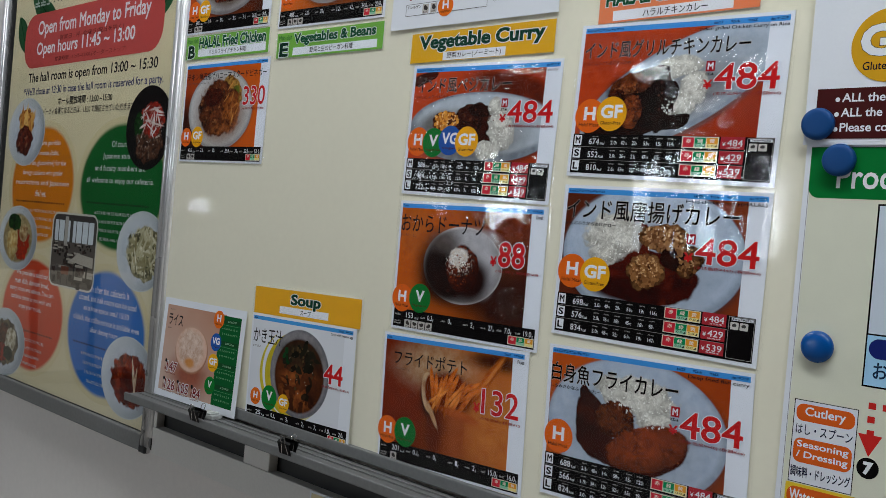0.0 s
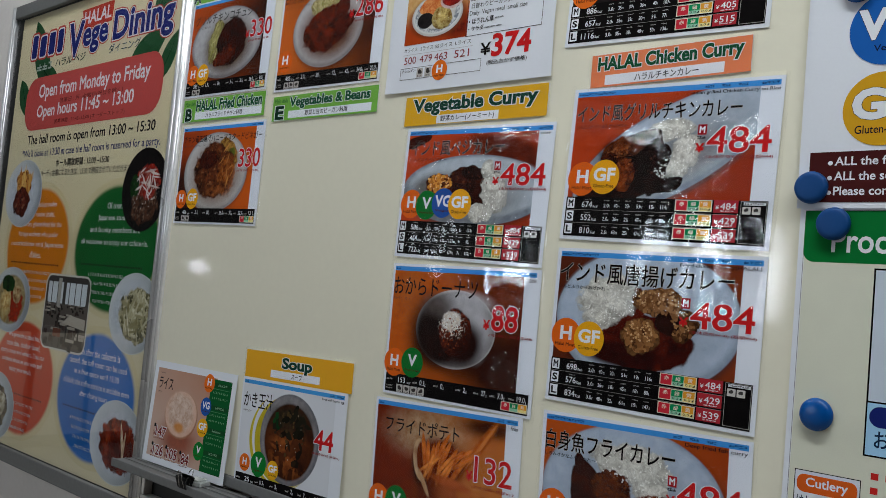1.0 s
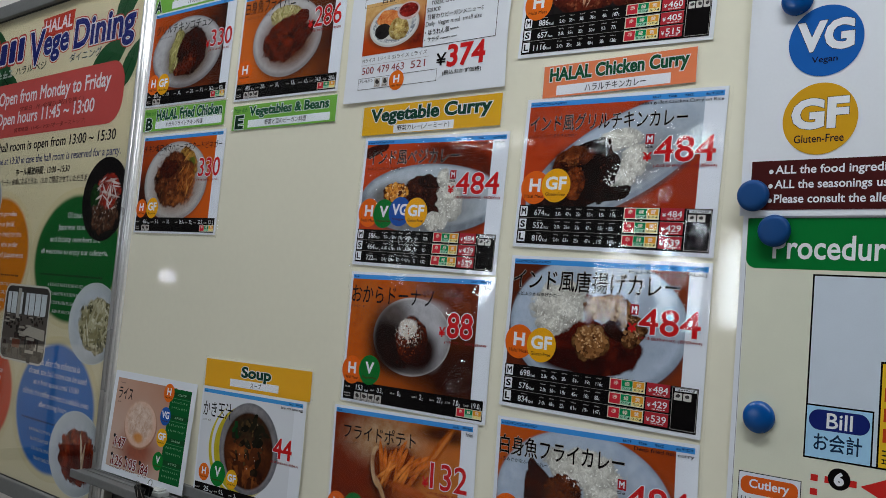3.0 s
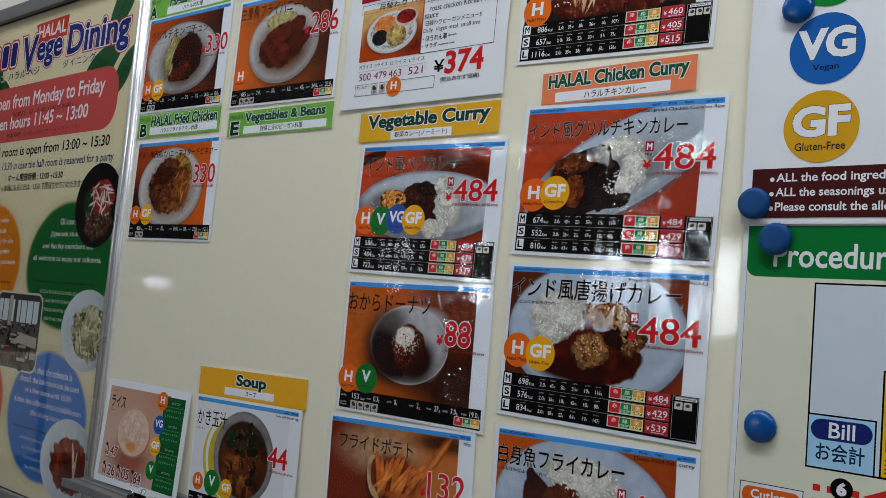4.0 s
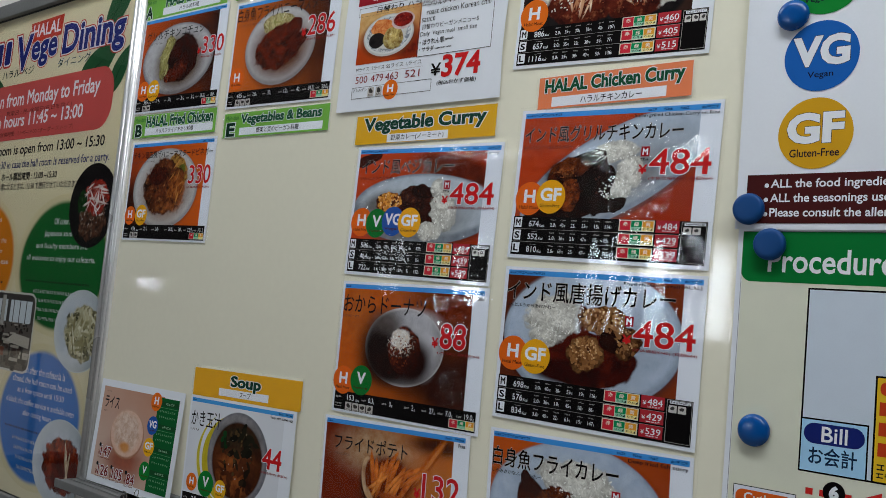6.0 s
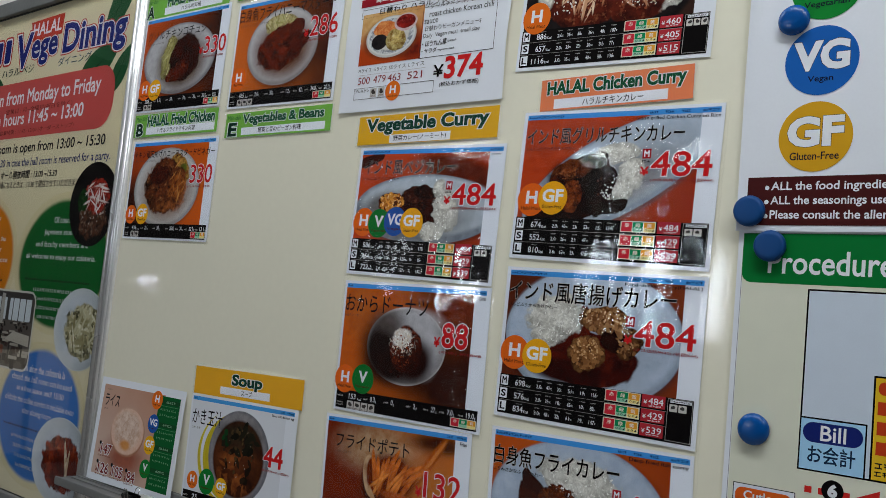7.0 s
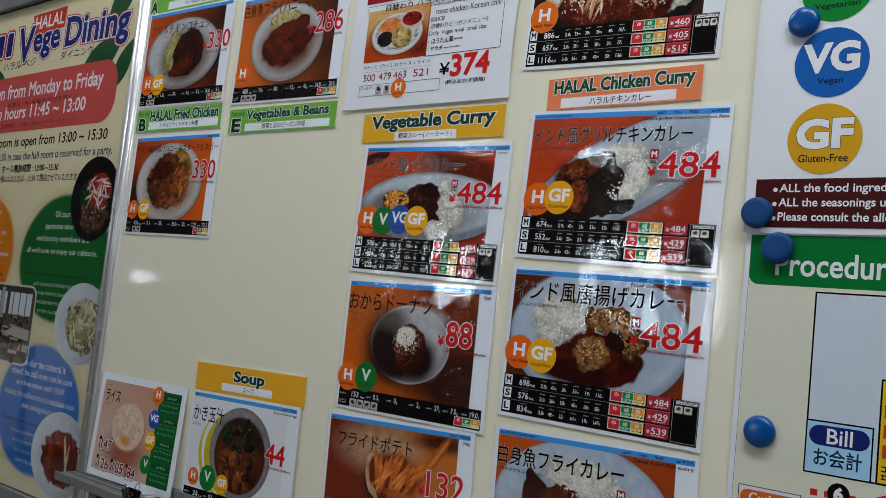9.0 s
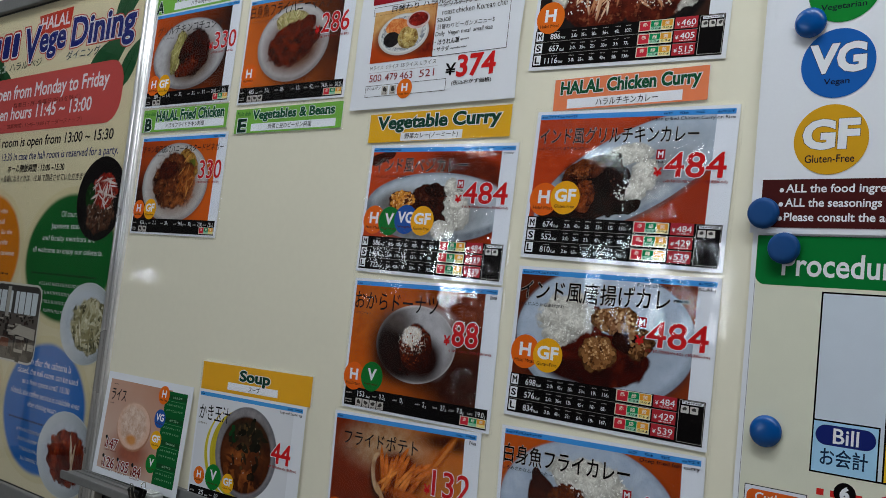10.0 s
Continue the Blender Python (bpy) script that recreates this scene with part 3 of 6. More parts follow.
# ---- binder clips on the tray ----
def binder_clip(x):
    c = thing("binder_clip", pose(x, -0.063, 0.9055), "black binder clip with steel wire levers on the tray's lip", "binder clip", "binder clips")
    bm = bmesh.new()
    w = 0.0160
    sec = [(-0.0036, -0.011), (-0.0112, 0.010), (-0.0080, 0.0130), (0.0080, 0.0130), (0.0112, 0.010), (0.0036, -0.011)]
    rings = [[bm.verts.new((sx * w, y, z)) for y, z in sec] for sx in (-1, 1)]
    for k in range(len(sec) - 1):
        bm.faces.new((rings[0][k], rings[0][k + 1], rings[1][k + 1], rings[1][k]))
    bmesh.ops.solidify(bm, geom=list(bm.faces), thickness=0.0006)
    part("body", bm, STEEL_BLACK, c)
    for s in (-1, 1):
        cu = bpy.data.curves.new("lever", "CURVE")
        cu.dimensions, cu.bevel_depth, cu.bevel_resolution, cu.resolution_u = "3D", 0.0008, 2, 4
        sp = cu.splines.new("POLY")
        way = [(-0.0085, s * 0.0048, -0.009), (-0.0050, s * 0.0105, 0.010), (-0.0065, s * 0.0125, 0.018), (-0.003, s * 0.0138, 0.023), (0.003, s * 0.0138, 0.023), (0.0065, s * 0.0125, 0.018), (0.0050, s * 0.0105, 0.010), (0.0085, s * 0.0048, -0.009)]
        sp.points.add(len(way) - 1)
        for p_, q in zip(sp.points, way):
            p_.co = (*q, 1)
        tmp = new("lever", cu)
        g = bpy.context.evaluated_depsgraph_get()
        g.update()
        me = bpy.data.meshes.new_from_object(tmp.evaluated_get(g))
        bpy.data.objects.remove(tmp)
        me.materials.clear()
        me.materials.append(STEEL)
        lv = new("lever", me)
        lv.parent = c
        tagged(lv, "shiny wire lever")
    return c


for x in (-0.777, -0.495):
    binder_clip(x)


# a pale plastic block lying in the tray behind the first clip
bar = thing("plastic_block", pose(-0.772, -0.036, 0.8992, 0, 0, 8), "pale grey plastic block lying in the pen tray", "block")
part("body", box(-0.020, -0.013, 0.0, 0.020, 0.013, 0.009, 0.002), surface("pale_plastic", lin(176, 178, 176), 0.35, vary=0.06, scale=30), bar)
part("cap", box(-0.019, -0.012, 0.0091, 0.012, 0.012, 0.0125, 0.0012), surface("clear_grey_plastic", lin(200, 202, 200), 0.2, vary=0.05, scale=30), bar)


# ---- the framed poster ----
PF_L, PF_R, PF_B, PF_T = -2.02, WB_L - 0.0005, 0.763, 2.035
pf = thing("poster_frame", pose((PF_L + PF_R) / 2, 0, PF_B), "large opening-hours poster in an aluminium snap frame", "poster")
cx = (PF_L + PF_R) / 2
FW = 0.026
part("frame_side", profile_bar(PF_T - PF_B, FW, 0.013), ALU_MID, pf, "grey aluminium frame profile", pose(PF_R - FW - cx, 0.004, 0))
part("frame_side", profile_bar(PF_T - PF_B, FW, 0.013), ALU_MID, pf, "", pose(PF_L - cx, 0.004, 0))
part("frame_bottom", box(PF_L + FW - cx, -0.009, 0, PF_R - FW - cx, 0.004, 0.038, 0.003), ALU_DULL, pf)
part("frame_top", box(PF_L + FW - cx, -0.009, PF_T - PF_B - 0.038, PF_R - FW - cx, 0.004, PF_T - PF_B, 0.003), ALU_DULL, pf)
part("backing", box(PF_L + 0.004 - cx, 0.005, 0.004, PF_R - 0.004 - cx, 0.026, PF_T - PF_B - 0.004), PLASTIC_BLACK, pf)
for sx in (PF_L + FW / 2, PF_R - FW / 2):
    part("corner_cap", box(sx - cx - FW / 2 - 0.001, -0.0105, -0.002, sx - cx + FW / 2 - 0.0002, 0.004, 0.014, 0.003), PLASTIC_BLACK, pf, "black plastic corner cap")

PW, PH = 880.0, 1190.0
pcx, pcz = PF_R - FW - PW / 2000 + 0.0, PF_B + 0.040 + PH / 2000
poster = part("poster", box(-PW / 2000, -PH / 2000, 0, PW / 2000, PH / 2000, 0.0004), CREAM, pf, "cream printed poster with coloured discs and dish photographs", pose(pcx - cx, 0.0040, pcz - PF_B, 90, 0, 0))
PO = Sheet(poster, PW, PH)


def U(x):
    return (x - pcx) * 1000 + PW / 2


def V(z):
    return PH / 2 - (z - pcz) * 1000


LEAF = surface("leaf_print", lin(24, 86, 46), 0.6, vary=0.12, scale=30, spec=0.25)


def leaf(x, z, length, width, turn):
    pts = []
    for k in range(24):
        a = k / 24 * 2 * math.pi
        t = (1 - math.cos(a)) / 2
        w = math.sin(math.pi * t) ** 0.8 * (1 - 0.25 * t) * (1 if a < math.pi else -1)
        lx, ly = (t - 0.5) * length, w * width / 2
        c, s = math.cos(radians(turn)), math.sin(radians(turn))
        pts.append((U(x) + (c * lx - s * ly) * 1000, V(z) - (s * lx + c * ly) * 1000))
    lf = PO.shape("leaf", pts, LEAF, 1)
    c, s = math.cos(radians(turn)), math.sin(radians(turn))
    q = []
    for lx, ly in ((-0.5, 0.002), (0.5, 0.0), (-0.5, -0.002)):
        q.append((U(x) + (c * lx * length - s * ly) * 1000, V(z) - (s * lx * length + c * ly) * 1000))
    PO.shape("leaf_vein", q, ink(16, 62, 34), 1.5, lf)


for args in ((-1.150, 1.960, 0.20, 0.085, 52), (-1.225, 1.812, 0.20, 0.095, 26), (-1.125, 1.790, 0.135, 0.062, 58), (-1.80, 1.86, 0.26, 0.10, -62), (-1.73, 1.79, 0.18, 0.08, -35), (-1.89, 1.755, 0.13, 0.07, -60)):
    leaf(*args)
NAVY, PALE = ink(36, 46, 122), ink(236, 236, 240)
pill = PO.rect("hours_panel", U(-1.876), V(1.808), U(-1.138), V(1.659), ink(204, 92, 88), 3, 58)
PO.text("hours_text", "Open from Monday to Friday", U(-1.795), V(1.786), U(-1.20), V(1.738), PALE, 4, pill, bold=0.018)
PO.text("hours_text", "Open hours 11:45 ~ 13:00", U(-1.795), V(1.727), U(-1.265), V(1.684), PALE, 4, pill, bold=0.018)
PO.text("small_text", "営業日 : 月~金曜日(祝日を除く)", U(-1.66), V(1.738), U(-1.32), V(1.723), ink(120, 48, 44), 4, pill)
PO.text("small_text", "営業時間 : 11:45~13:00 (オーダーストップ)", U(-1.68), V(1.682), U(-1.30), V(1.668), ink(120, 48, 44), 4, pill)
tag_ = PO.shape("halal_tag", [(U(-1.584), V(1.964)), (U(-1.413), V(1.967)), (U(-1.417), V(1.914)), (U(-1.563), V(1.910))], ink(196, 62, 42), 2)
PO.text("halal_text", "HALAL", U(-1.568), V(1.957), U(-1.424), V(1.925), PALE, 3, tag_, bold=0.02)
REDLINE = ink(196, 70, 62)
for k, (a, b, c) in enumerate(((-1.875, -1.842, 0.068), (-1.824, -1.786, 0.060), (-1.768, -1.732, 0.064), (-1.714, -1.682, 0.066))):
    o = PO.rect("name_block", U(a) - 9, V(1.866 + c) - 9, U(b) + 9, V(1.868) + 9, REDLINE, 2, 14)
    q = PO.rect("block_inner", U(a) - 4, V(1.866 + c) - 4, U(b) + 4, V(1.868) + 4, PALE, 2.5, 10, parent=o)
    PO.rect("block_core", U(a), V(1.866 + c), U(b), V(1.868), NAVY, 3, 8, parent=o)
for body, x0, z1, x1, z0 in (("V", -1.644, 1.934, -1.568, 1.846), ("ege", -1.562, 1.910, -1.434, 1.846)):
    PO.text("title_text", body, U(x0), V(z1), U(x1), V(z0), NAVY, 3.2, bold=0.030, halo=PALE, halo_width=0.028)
    PO.text("title_edge", body, U(x0), V(z1), U(x1), V(z0), REDLINE, 2.3, bold=0.085)
PO.text("title_text", "Dining", U(-1.400), V(1.933), U(-1.122), V(1.841), NAVY, 3.2, bold=0.030, halo=PALE, halo_width=0.028)
PO.text("title_edge", "Dining", U(-1.400), V(1.933), U(-1.122), V(1.841), REDLINE, 2.3, bold=0.085)
PO.text("kana_text", "ハラル ベジ", U(-1.714), V(1.850), U(-1.54), V(1.829), ink(60, 74, 70), 3.4)
PO.text("kana_text", "ダイニング", U(-1.416), V(1.851), U(-1.26), V(1.829), ink(60, 74, 70), 3.4, halo=PALE, halo_width=0.02)
PO.bars("kana_bars", U(-1.829), V(1.848), U(-1.733), V(1.828), ink(176, 190, 180), 2, count=3)
PO.text("hall_text", "The hall room is open from 13:00 ~ 15:30", U(-1.835), V(1.645), U(-1.15), V(1.612), ink(36, 34, 40), 2, bold=0.012)
PO.text("note_text", "*We'll close at 13:30 in case the hall room is reserved for a party.", U(-1.86), V(1.605), U(-1.12), V(1.578), ink(52, 62, 118), 2, bold=0.006)
PO.text("hall_text", "ホール開放時間 : 13:00 ~15:30", U(-1.64), V(1.572), U(-1.35), V(1.552), ink(48, 44, 44), 2, bold=0.02)
PO.text("note_text", "*パーティ会場になるときは、13:30 で閉店させていただきます", U(-1.735), V(1.545), U(-1.24), V(1.527), ink(78, 70, 66), 2)

BLOBS = (("orange_disc", -1.70, 1.340, 0.185, 0.155, (226, 152, 36), 1.0), ("green_disc", -1.275, 1.345, 0.20, 0.150, (36, 126, 64), 2.0),
         ("red_disc", -1.70, 0.990, 0.185, 0.148, (218, 92, 52), 3.0), ("blue_disc", -1.295, 0.992, 0.188, 0.150, (66, 138, 206), 4.0))
DISC = {}
for name, x, z, rx, rz, mt, seed in BLOBS:
    mat = photo_material(name, ((226, 216, 184), (226, 216, 184), 0), [dict(at=(148.5, 105), r=(rx * 1000, rz * 1000), c=(mt, tuple(v * 0.95 for v in mt)), soft=0.045, grain=6.0, wob=0.10, wob_scale=3.0)])
    ob = part(name, flat(oval_pts(0, 0, rx * 1.12, rz * 1.12)), mat, poster, "", pose(*PO.xy(U(x), V(z)), PO.base + STEP))
    HEIGHT[ob.name] = PO.base + STEP
    DISC[name] = ob
    ORIGIN[ob.name] = PO.xy(U(x), V(z))
LINES = {
    "orange_disc": (-1.70, 1.450, 0.0268, 0.1556, ("The cafeteria provides", "special menus (halal,", "vegetarian, gluten-free) for the", "foreign students who prefer", "restrictions and Japanese", "dishes."), (0.19, 0.18, 0.27, 0.24, 0.32, 0.07)),
    "green_disc": (-1.285, 1.4455, 0.0295, 0.1407, ("Of course,", "Japanese students", "and faculty members are", "all welcome to enjoy our cafeteria."), (0.09, 0.17, 0.24, 0.32)),
    "red_disc": (-1.71, 1.095, 0.0226, 0.150, ("We provide a salad bar,", "main dish, donburi bowl,", "curry, soup and others. You can", "combine them as you wish and", "enjoy your meals."), (0.20, 0.21, 0.27, 0.25, 0.14)),
    "blue_disc": (-1.295, 1.093, 0.0252, 0.135, ("Even after the cafeteria is", "closed, the hall room can be used", "as a free space until 15:30", "o'clock; the coffee service is available even", "after closing hours."), (0.21, 0.28, 0.22, 0.32, 0.14)),
}
for key, (x, z, gap, down, rows, widths) in LINES.items():
    for k, (line, w) in enumerate(zip(rows, widths)):
        zz = z - gap * k
        PO.text("disc_text", line, U(x - w / 2), V(zz + 0.0085), U(x + w / 2), V(zz - 0.0085), PALE, 4.4, DISC[key], bold=0.005)
    zz = z - down
    PO.bars("dotted_line", U(x - 0.15), V(zz), U(x + 0.15), V(zz - 0.0046), ink(34, 40, 36), 4.4, DISC[key], count=30, gap=0.9)
    for k in range(4):
        PO.bars("small_writing", U(x - 0.105 + 0.012 * k), V(zz - 0.022 - 0.021 * k), U(x + 0.105 - 0.012 * k), V(zz - 0.0295 - 0.021 * k), ink(214, 216, 216), 4.4, DISC[key], count=26, gap=0.9, seed=k)


def dish_photo(name, x, z, rx, rz, blobs, edge, ground=((225, 228, 230), (170, 176, 182), 20)):
    """A cut-out photograph of a dish on the poster."""
    um, vm = U(x), V(z)
    mat = photo_material(name, ground, blobs)
    ob = part("dish_photo", flat(oval_pts(0, 0, rx, rz)), mat, poster, "", pose(*PO.xy(um, vm), PO.base + 5.2 * STEP))
    HEIGHT[ob.name] = PO.base + 5.2 * STEP
    rim = part("photo_rim", flat(oval_pts(0, 0, rx + 0.002, rz + 0.002)), edge, ob, "", pose(0, 0, -STEP * 0.4))
    return ob


def b(u, v, ru, rv, c1, c2, **kw):
    return dict(at=(u, v), r=(ru, rv), c=(c1, c2), **kw)


def shreds(u, v, ru, rv, n, c1, c2, seed, width=1.6, length=(9, 18), lean=None):
    """Thin shreds strewn over an oval, from the one colour to the other."""
    r = random.Random(seed)
    out = []
    for _ in range(n):
        a, q, f = r.uniform(0, 2 * math.pi), math.sqrt(r.random()), r.random()
        tone = tuple(x + (y - x) * f for x, y in zip(c1, c2))
        turn = r.uniform(0, 180) if lean is None else lean + r.uniform(-40, 40)
        out.append(b(u + ru * q * math.cos(a), v + rv * q * math.sin(a), r.uniform(*length), width * r.uniform(0.7, 1.3), tone, tone, kind="p", turn=turn))
    return out


CM, CV = 148.5, 105      # middle of a photograph drawn about its own centre
EDGE = ink(206, 212, 214)
PLATE_B = b(CM, CV, 92, 72, (198, 204, 212), (218, 222, 228), soft=0.2)
dish_photo("dish_fries", -1.822, 1.483, 0.115, 0.092, [PLATE_B, b(CM - 2, CV - 26, 50, 38, (236, 190, 110), (150, 84, 34), wob=0.8, kind="w", grain=22, shade=0.2), *shreds(CM - 4, CV - 24, 38, 28, 14, (240, 206, 130), (196, 130, 60), 5, 5.0, (24, 40), 60), b(CM - 10, CV + 24, 52, 40, (140, 66, 44), (74, 26, 24), wob=0.8, grain=50, shade=0.4, hi=(206, 150, 120), hi_scale=60)], EDGE)
dish_photo("dish_black", -1.168, 1.483, 0.098, 0.095, [b(CM, CV, 110, 110, (20, 16, 20), (36, 30, 32), soft=0.2), b(CM + 8, CV + 36, 60, 42, (124, 86, 64), (46, 28, 24), wob=0.8, grain=60, hi=(186, 160, 140), hi_scale=70), b(CM + 14, CV - 18, 52, 40, (196, 62, 42), (110, 30, 24), wob=0.7, grain=50, hi=(236, 170, 150)), b(CM - 44, CV - 8, 22, 26, (40, 96, 40), (18, 46, 22), wob=0.8, grain=90), b(CM + 6, CV + 10, 50, 40, (226, 220, 214), (186, 170, 160), patch=(70, 0.60), soft=0.3)] + shreds(CM + 12, CV - 26, 46, 42, 22, (244, 242, 240), (214, 196, 190), 8, 2.6, (12, 26)), ink(24, 22, 24), ((26, 22, 26), (40, 34, 36), 20))
dish_photo("dish_soup", -1.823, 1.188, 0.122, 0.088, [PLATE_B, b(CM, CV, 94, 68, (204, 190, 150), (164, 146, 106), soft=0.06, shade=0.2), b(CM + 28, CV + 16, 48, 46, (206, 76, 36), (140, 44, 24), wob=0.8, grain=50, hi=(236, 170, 120), hi_scale=50), b(CM - 30, CV + 16, 36, 48, (236, 220, 170), (196, 162, 100), wob=0.6, shade=0.3), b(CM - 24, CV - 42, 42, 24, (50, 96, 40), (20, 50, 24), wob=0.8, grain=60), b(CM + 38, CV - 16, 28, 24, (230, 212, 170), (160, 120, 76), wob=0.8, shade=0.3)], EDGE)
dish_photo("dish_noodle", -1.155, 1.200, 0.110, 0.090, [PLATE_B, b(CM + 16, CV + 4, 80, 62, (176, 168, 132), (70, 70, 44), wob=0.6, grain=40), b(CM + 16, CV + 4, 78, 60, (226, 220, 194), (190, 180, 146), wob=0.5, patch=(34, 0.50), soft=0.1), b(CM + 20, CV - 2, 70, 54, (236, 232, 212), (206, 198, 168), wob=0.5, patch=(58, 0.56), soft=0.1)] + shreds(CM + 16, CV + 4, 56, 44, 26, (236, 232, 212), (150, 142, 104), 3, 4.2, (18, 38)), EDGE)
dish_photo("dish_stew", -1.850, 0.895, 0.126, 0.092, [PLATE_B, b(CM, CV, 84, 64, (140, 126, 100), (66, 52, 38), wob=0.4, grain=40), b(CM - 10, CV - 16, 46, 38, (124, 72, 42), (50, 26, 18), wob=0.8, grain=50, shade=0.3), b(CM + 36, CV - 10, 36, 34, (230, 224, 206), (150, 134, 106), wob=0.8, grain=60, shade=0.3), b(CM - 16, CV + 32, 32, 26, (186, 60, 40), (100, 30, 22), wob=0.8), b(CM + 24, CV + 30, 30, 18, (60, 66, 40), (30, 34, 22), wob=0.8)], EDGE)
dish_photo("dish_chicken", -1.172, 0.908, 0.118, 0.092, [PLATE_B, b(CM + 12, CV + 6, 84, 62, (184, 78, 40), (90, 28, 16), wob=0.6, grain=36, shade=0.35, hi=(216, 130, 80), hi_scale=70), b(CM + 28, CV + 18, 56, 40, (110, 32, 20), (60, 18, 14), wob=0.8, grain=50, amount=0.8, soft=0.3), b(CM + 30, CV - 4, 5, 44, (236, 228, 208), (206, 180, 150), wob=0.4, turn=16), b(CM + 38, CV + 8, 4, 40, (230, 220, 198), (196, 166, 136), wob=0.4, turn=-6)], EDGE)

# the photograph of a dining hall
hall = PO.rect("hall_photo_border", U(-1.612), V(1.272), U(-1.366), V(1.080), ink(214, 212, 204), 4, 28)
PO.rect("hall_photo", U(-1.606), V(1.267), U(-1.371), V(1.085), ink(84, 78, 74), 4.5, 24, parent=hall)
PO.rect("photo_windows", U(-1.595), V(1.262), U(-1.385), V(1.198), ink(214, 220, 224), 5, 6, parent=hall)
PO.rect("photo_ceiling", U(-1.595), V(1.2645), U(-1.385), V(1.252), ink(66, 62, 60), 5.4, parent=hall)
for k in range(7):
    PO.rect("photo_mullion", U(-1.575 + 0.032 * k), V(1.258), U(-1.571 + 0.032 * k + (0.012 if k == 2 else 0)), V(1.198), ink(74, 70, 68), 5.6, parent=hall)
PO.rect("photo_floor", U(-1.604), V(1.196), U(-1.373), V(1.11), ink(98, 90, 84), 5.0, parent=hall)
rnd = random.Random(5)
for k in range(70):
    f = (k + 1) / 70
    x, z, q = rnd.uniform(-1.598, -1.392), 1.196 - 0.095 * f ** 1.6, 0.005 + 0.015 * f
    tone = rnd.choice((ink(26, 22, 22), ink(40, 32, 30), ink(60, 42, 38), ink(48, 40, 38)))
    PO.rect("photo_seat", U(x), V(z), U(x + q), V(z - q * rnd.uniform(0.5, 1.1)), tone, 5.2 + f * 0.8, 1.0, parent=hall)
    if k % 4 == 0:
        PO.rect("photo_tabletop", U(x - q), V(z + q * 0.5), U(x + q * 1.6), V(z + q * 0.1), ink(176, 168, 156), 5.25 + f * 0.8, 0.5, parent=hall)
PO.shape("photo_table", [(U(-1.50), V(1.150)), (U(-1.46), V(1.172)), (U(-1.378), V(1.166)), (U(-1.378), V(1.140))], ink(190, 182, 170), 6.4, hall)
PO.rect("photo_table", U(-1.478), V(1.146), U(-1.470), V(1.096), ink(44, 38, 36), 6.3, parent=hall)
PO.rect("photo_table", U(-1.412), V(1.142), U(-1.404), V(1.104), ink(44, 38, 36), 6.3, parent=hall)
PO.rect("photo_chair", U(-1.545), V(1.135), U(-1.502), V(1.114), ink(120, 66, 48), 6.6, 4, parent=hall)
for x in (-1.543, -1.509):
    PO.rect("photo_chair", U(x), V(1.114), U(x + 0.004), V(1.09), ink(44, 34, 32), 6.6, parent=hall)
PO.rect("photo_column", U(-1.540), V(1.262), U(-1.522), V(1.190), ink(176, 172, 164), 6.1, parent=hall)
cover = part("cover", flat(rect_pts(PF_L + FW - cx, 0.038, PF_R - FW - cx, PF_T - PF_B - 0.038)), ACRYLIC, pf, "clear acrylic cover sheet", pose(0, 0.0006, 0, 90, 0, 0))
cover.visible_shadow = False


# ---- menu cards ----
A4W, A4H = 297.0, 210.0
BADGE = {"H": (ORANGE_B, "Halal Meat"), "GF": (YELLOW_B, "Gluten-Free"), "V": (GREEN_B, "Vegetarian"), "VG": (BLUE_B, "Vegan")}


def card(x, z, turn, label, film=None, size=(A4W, A4H), y=-0.0012, lean=0.0, name="menu_card", category="menu card", group="menu cards", pouch=5.5):
    """A printed card, laminated where film is given."""
    root = thing(name, on_board(x, z, turn, y, lean), label, category, group)
    w, h = size[0] / 2000, size[1] / 2000
    part("paper", box(-w, -h, 0, w, h, 0.0005), PAPER, root)
    if film:
        e = pouch / 1000
        f = part("laminate", film_sheet(w + 0.0004, h + 0.0004, e, 0.0010), film, root, "clear glossy laminating film", pose(0, 0, 0.0014))
        f.visible_shadow = False
    return Sheet(root, *size)


def badge(s, key, u, v, r, layer=5):
    mat, sub = BADGE[key]
    d = s.oval("badge", u, v, r, r, mat, layer)
    w = 0.36 * r if len(key) == 1 else 0.68 * r
    s.text("badge_letter", key, u - w, v - 0.5 * r, u + w, v + 0.22 * r, WHITE, layer + 0.25, d, bold=0.035)
    if r > 12:
        s.text("badge_caption", sub, u - 0.68 * r, v + 0.42 * r, u + 0.68 * r, v + 0.62 * r, ink(70, 34, 20), layer + 0.25, d, bold=0.01)


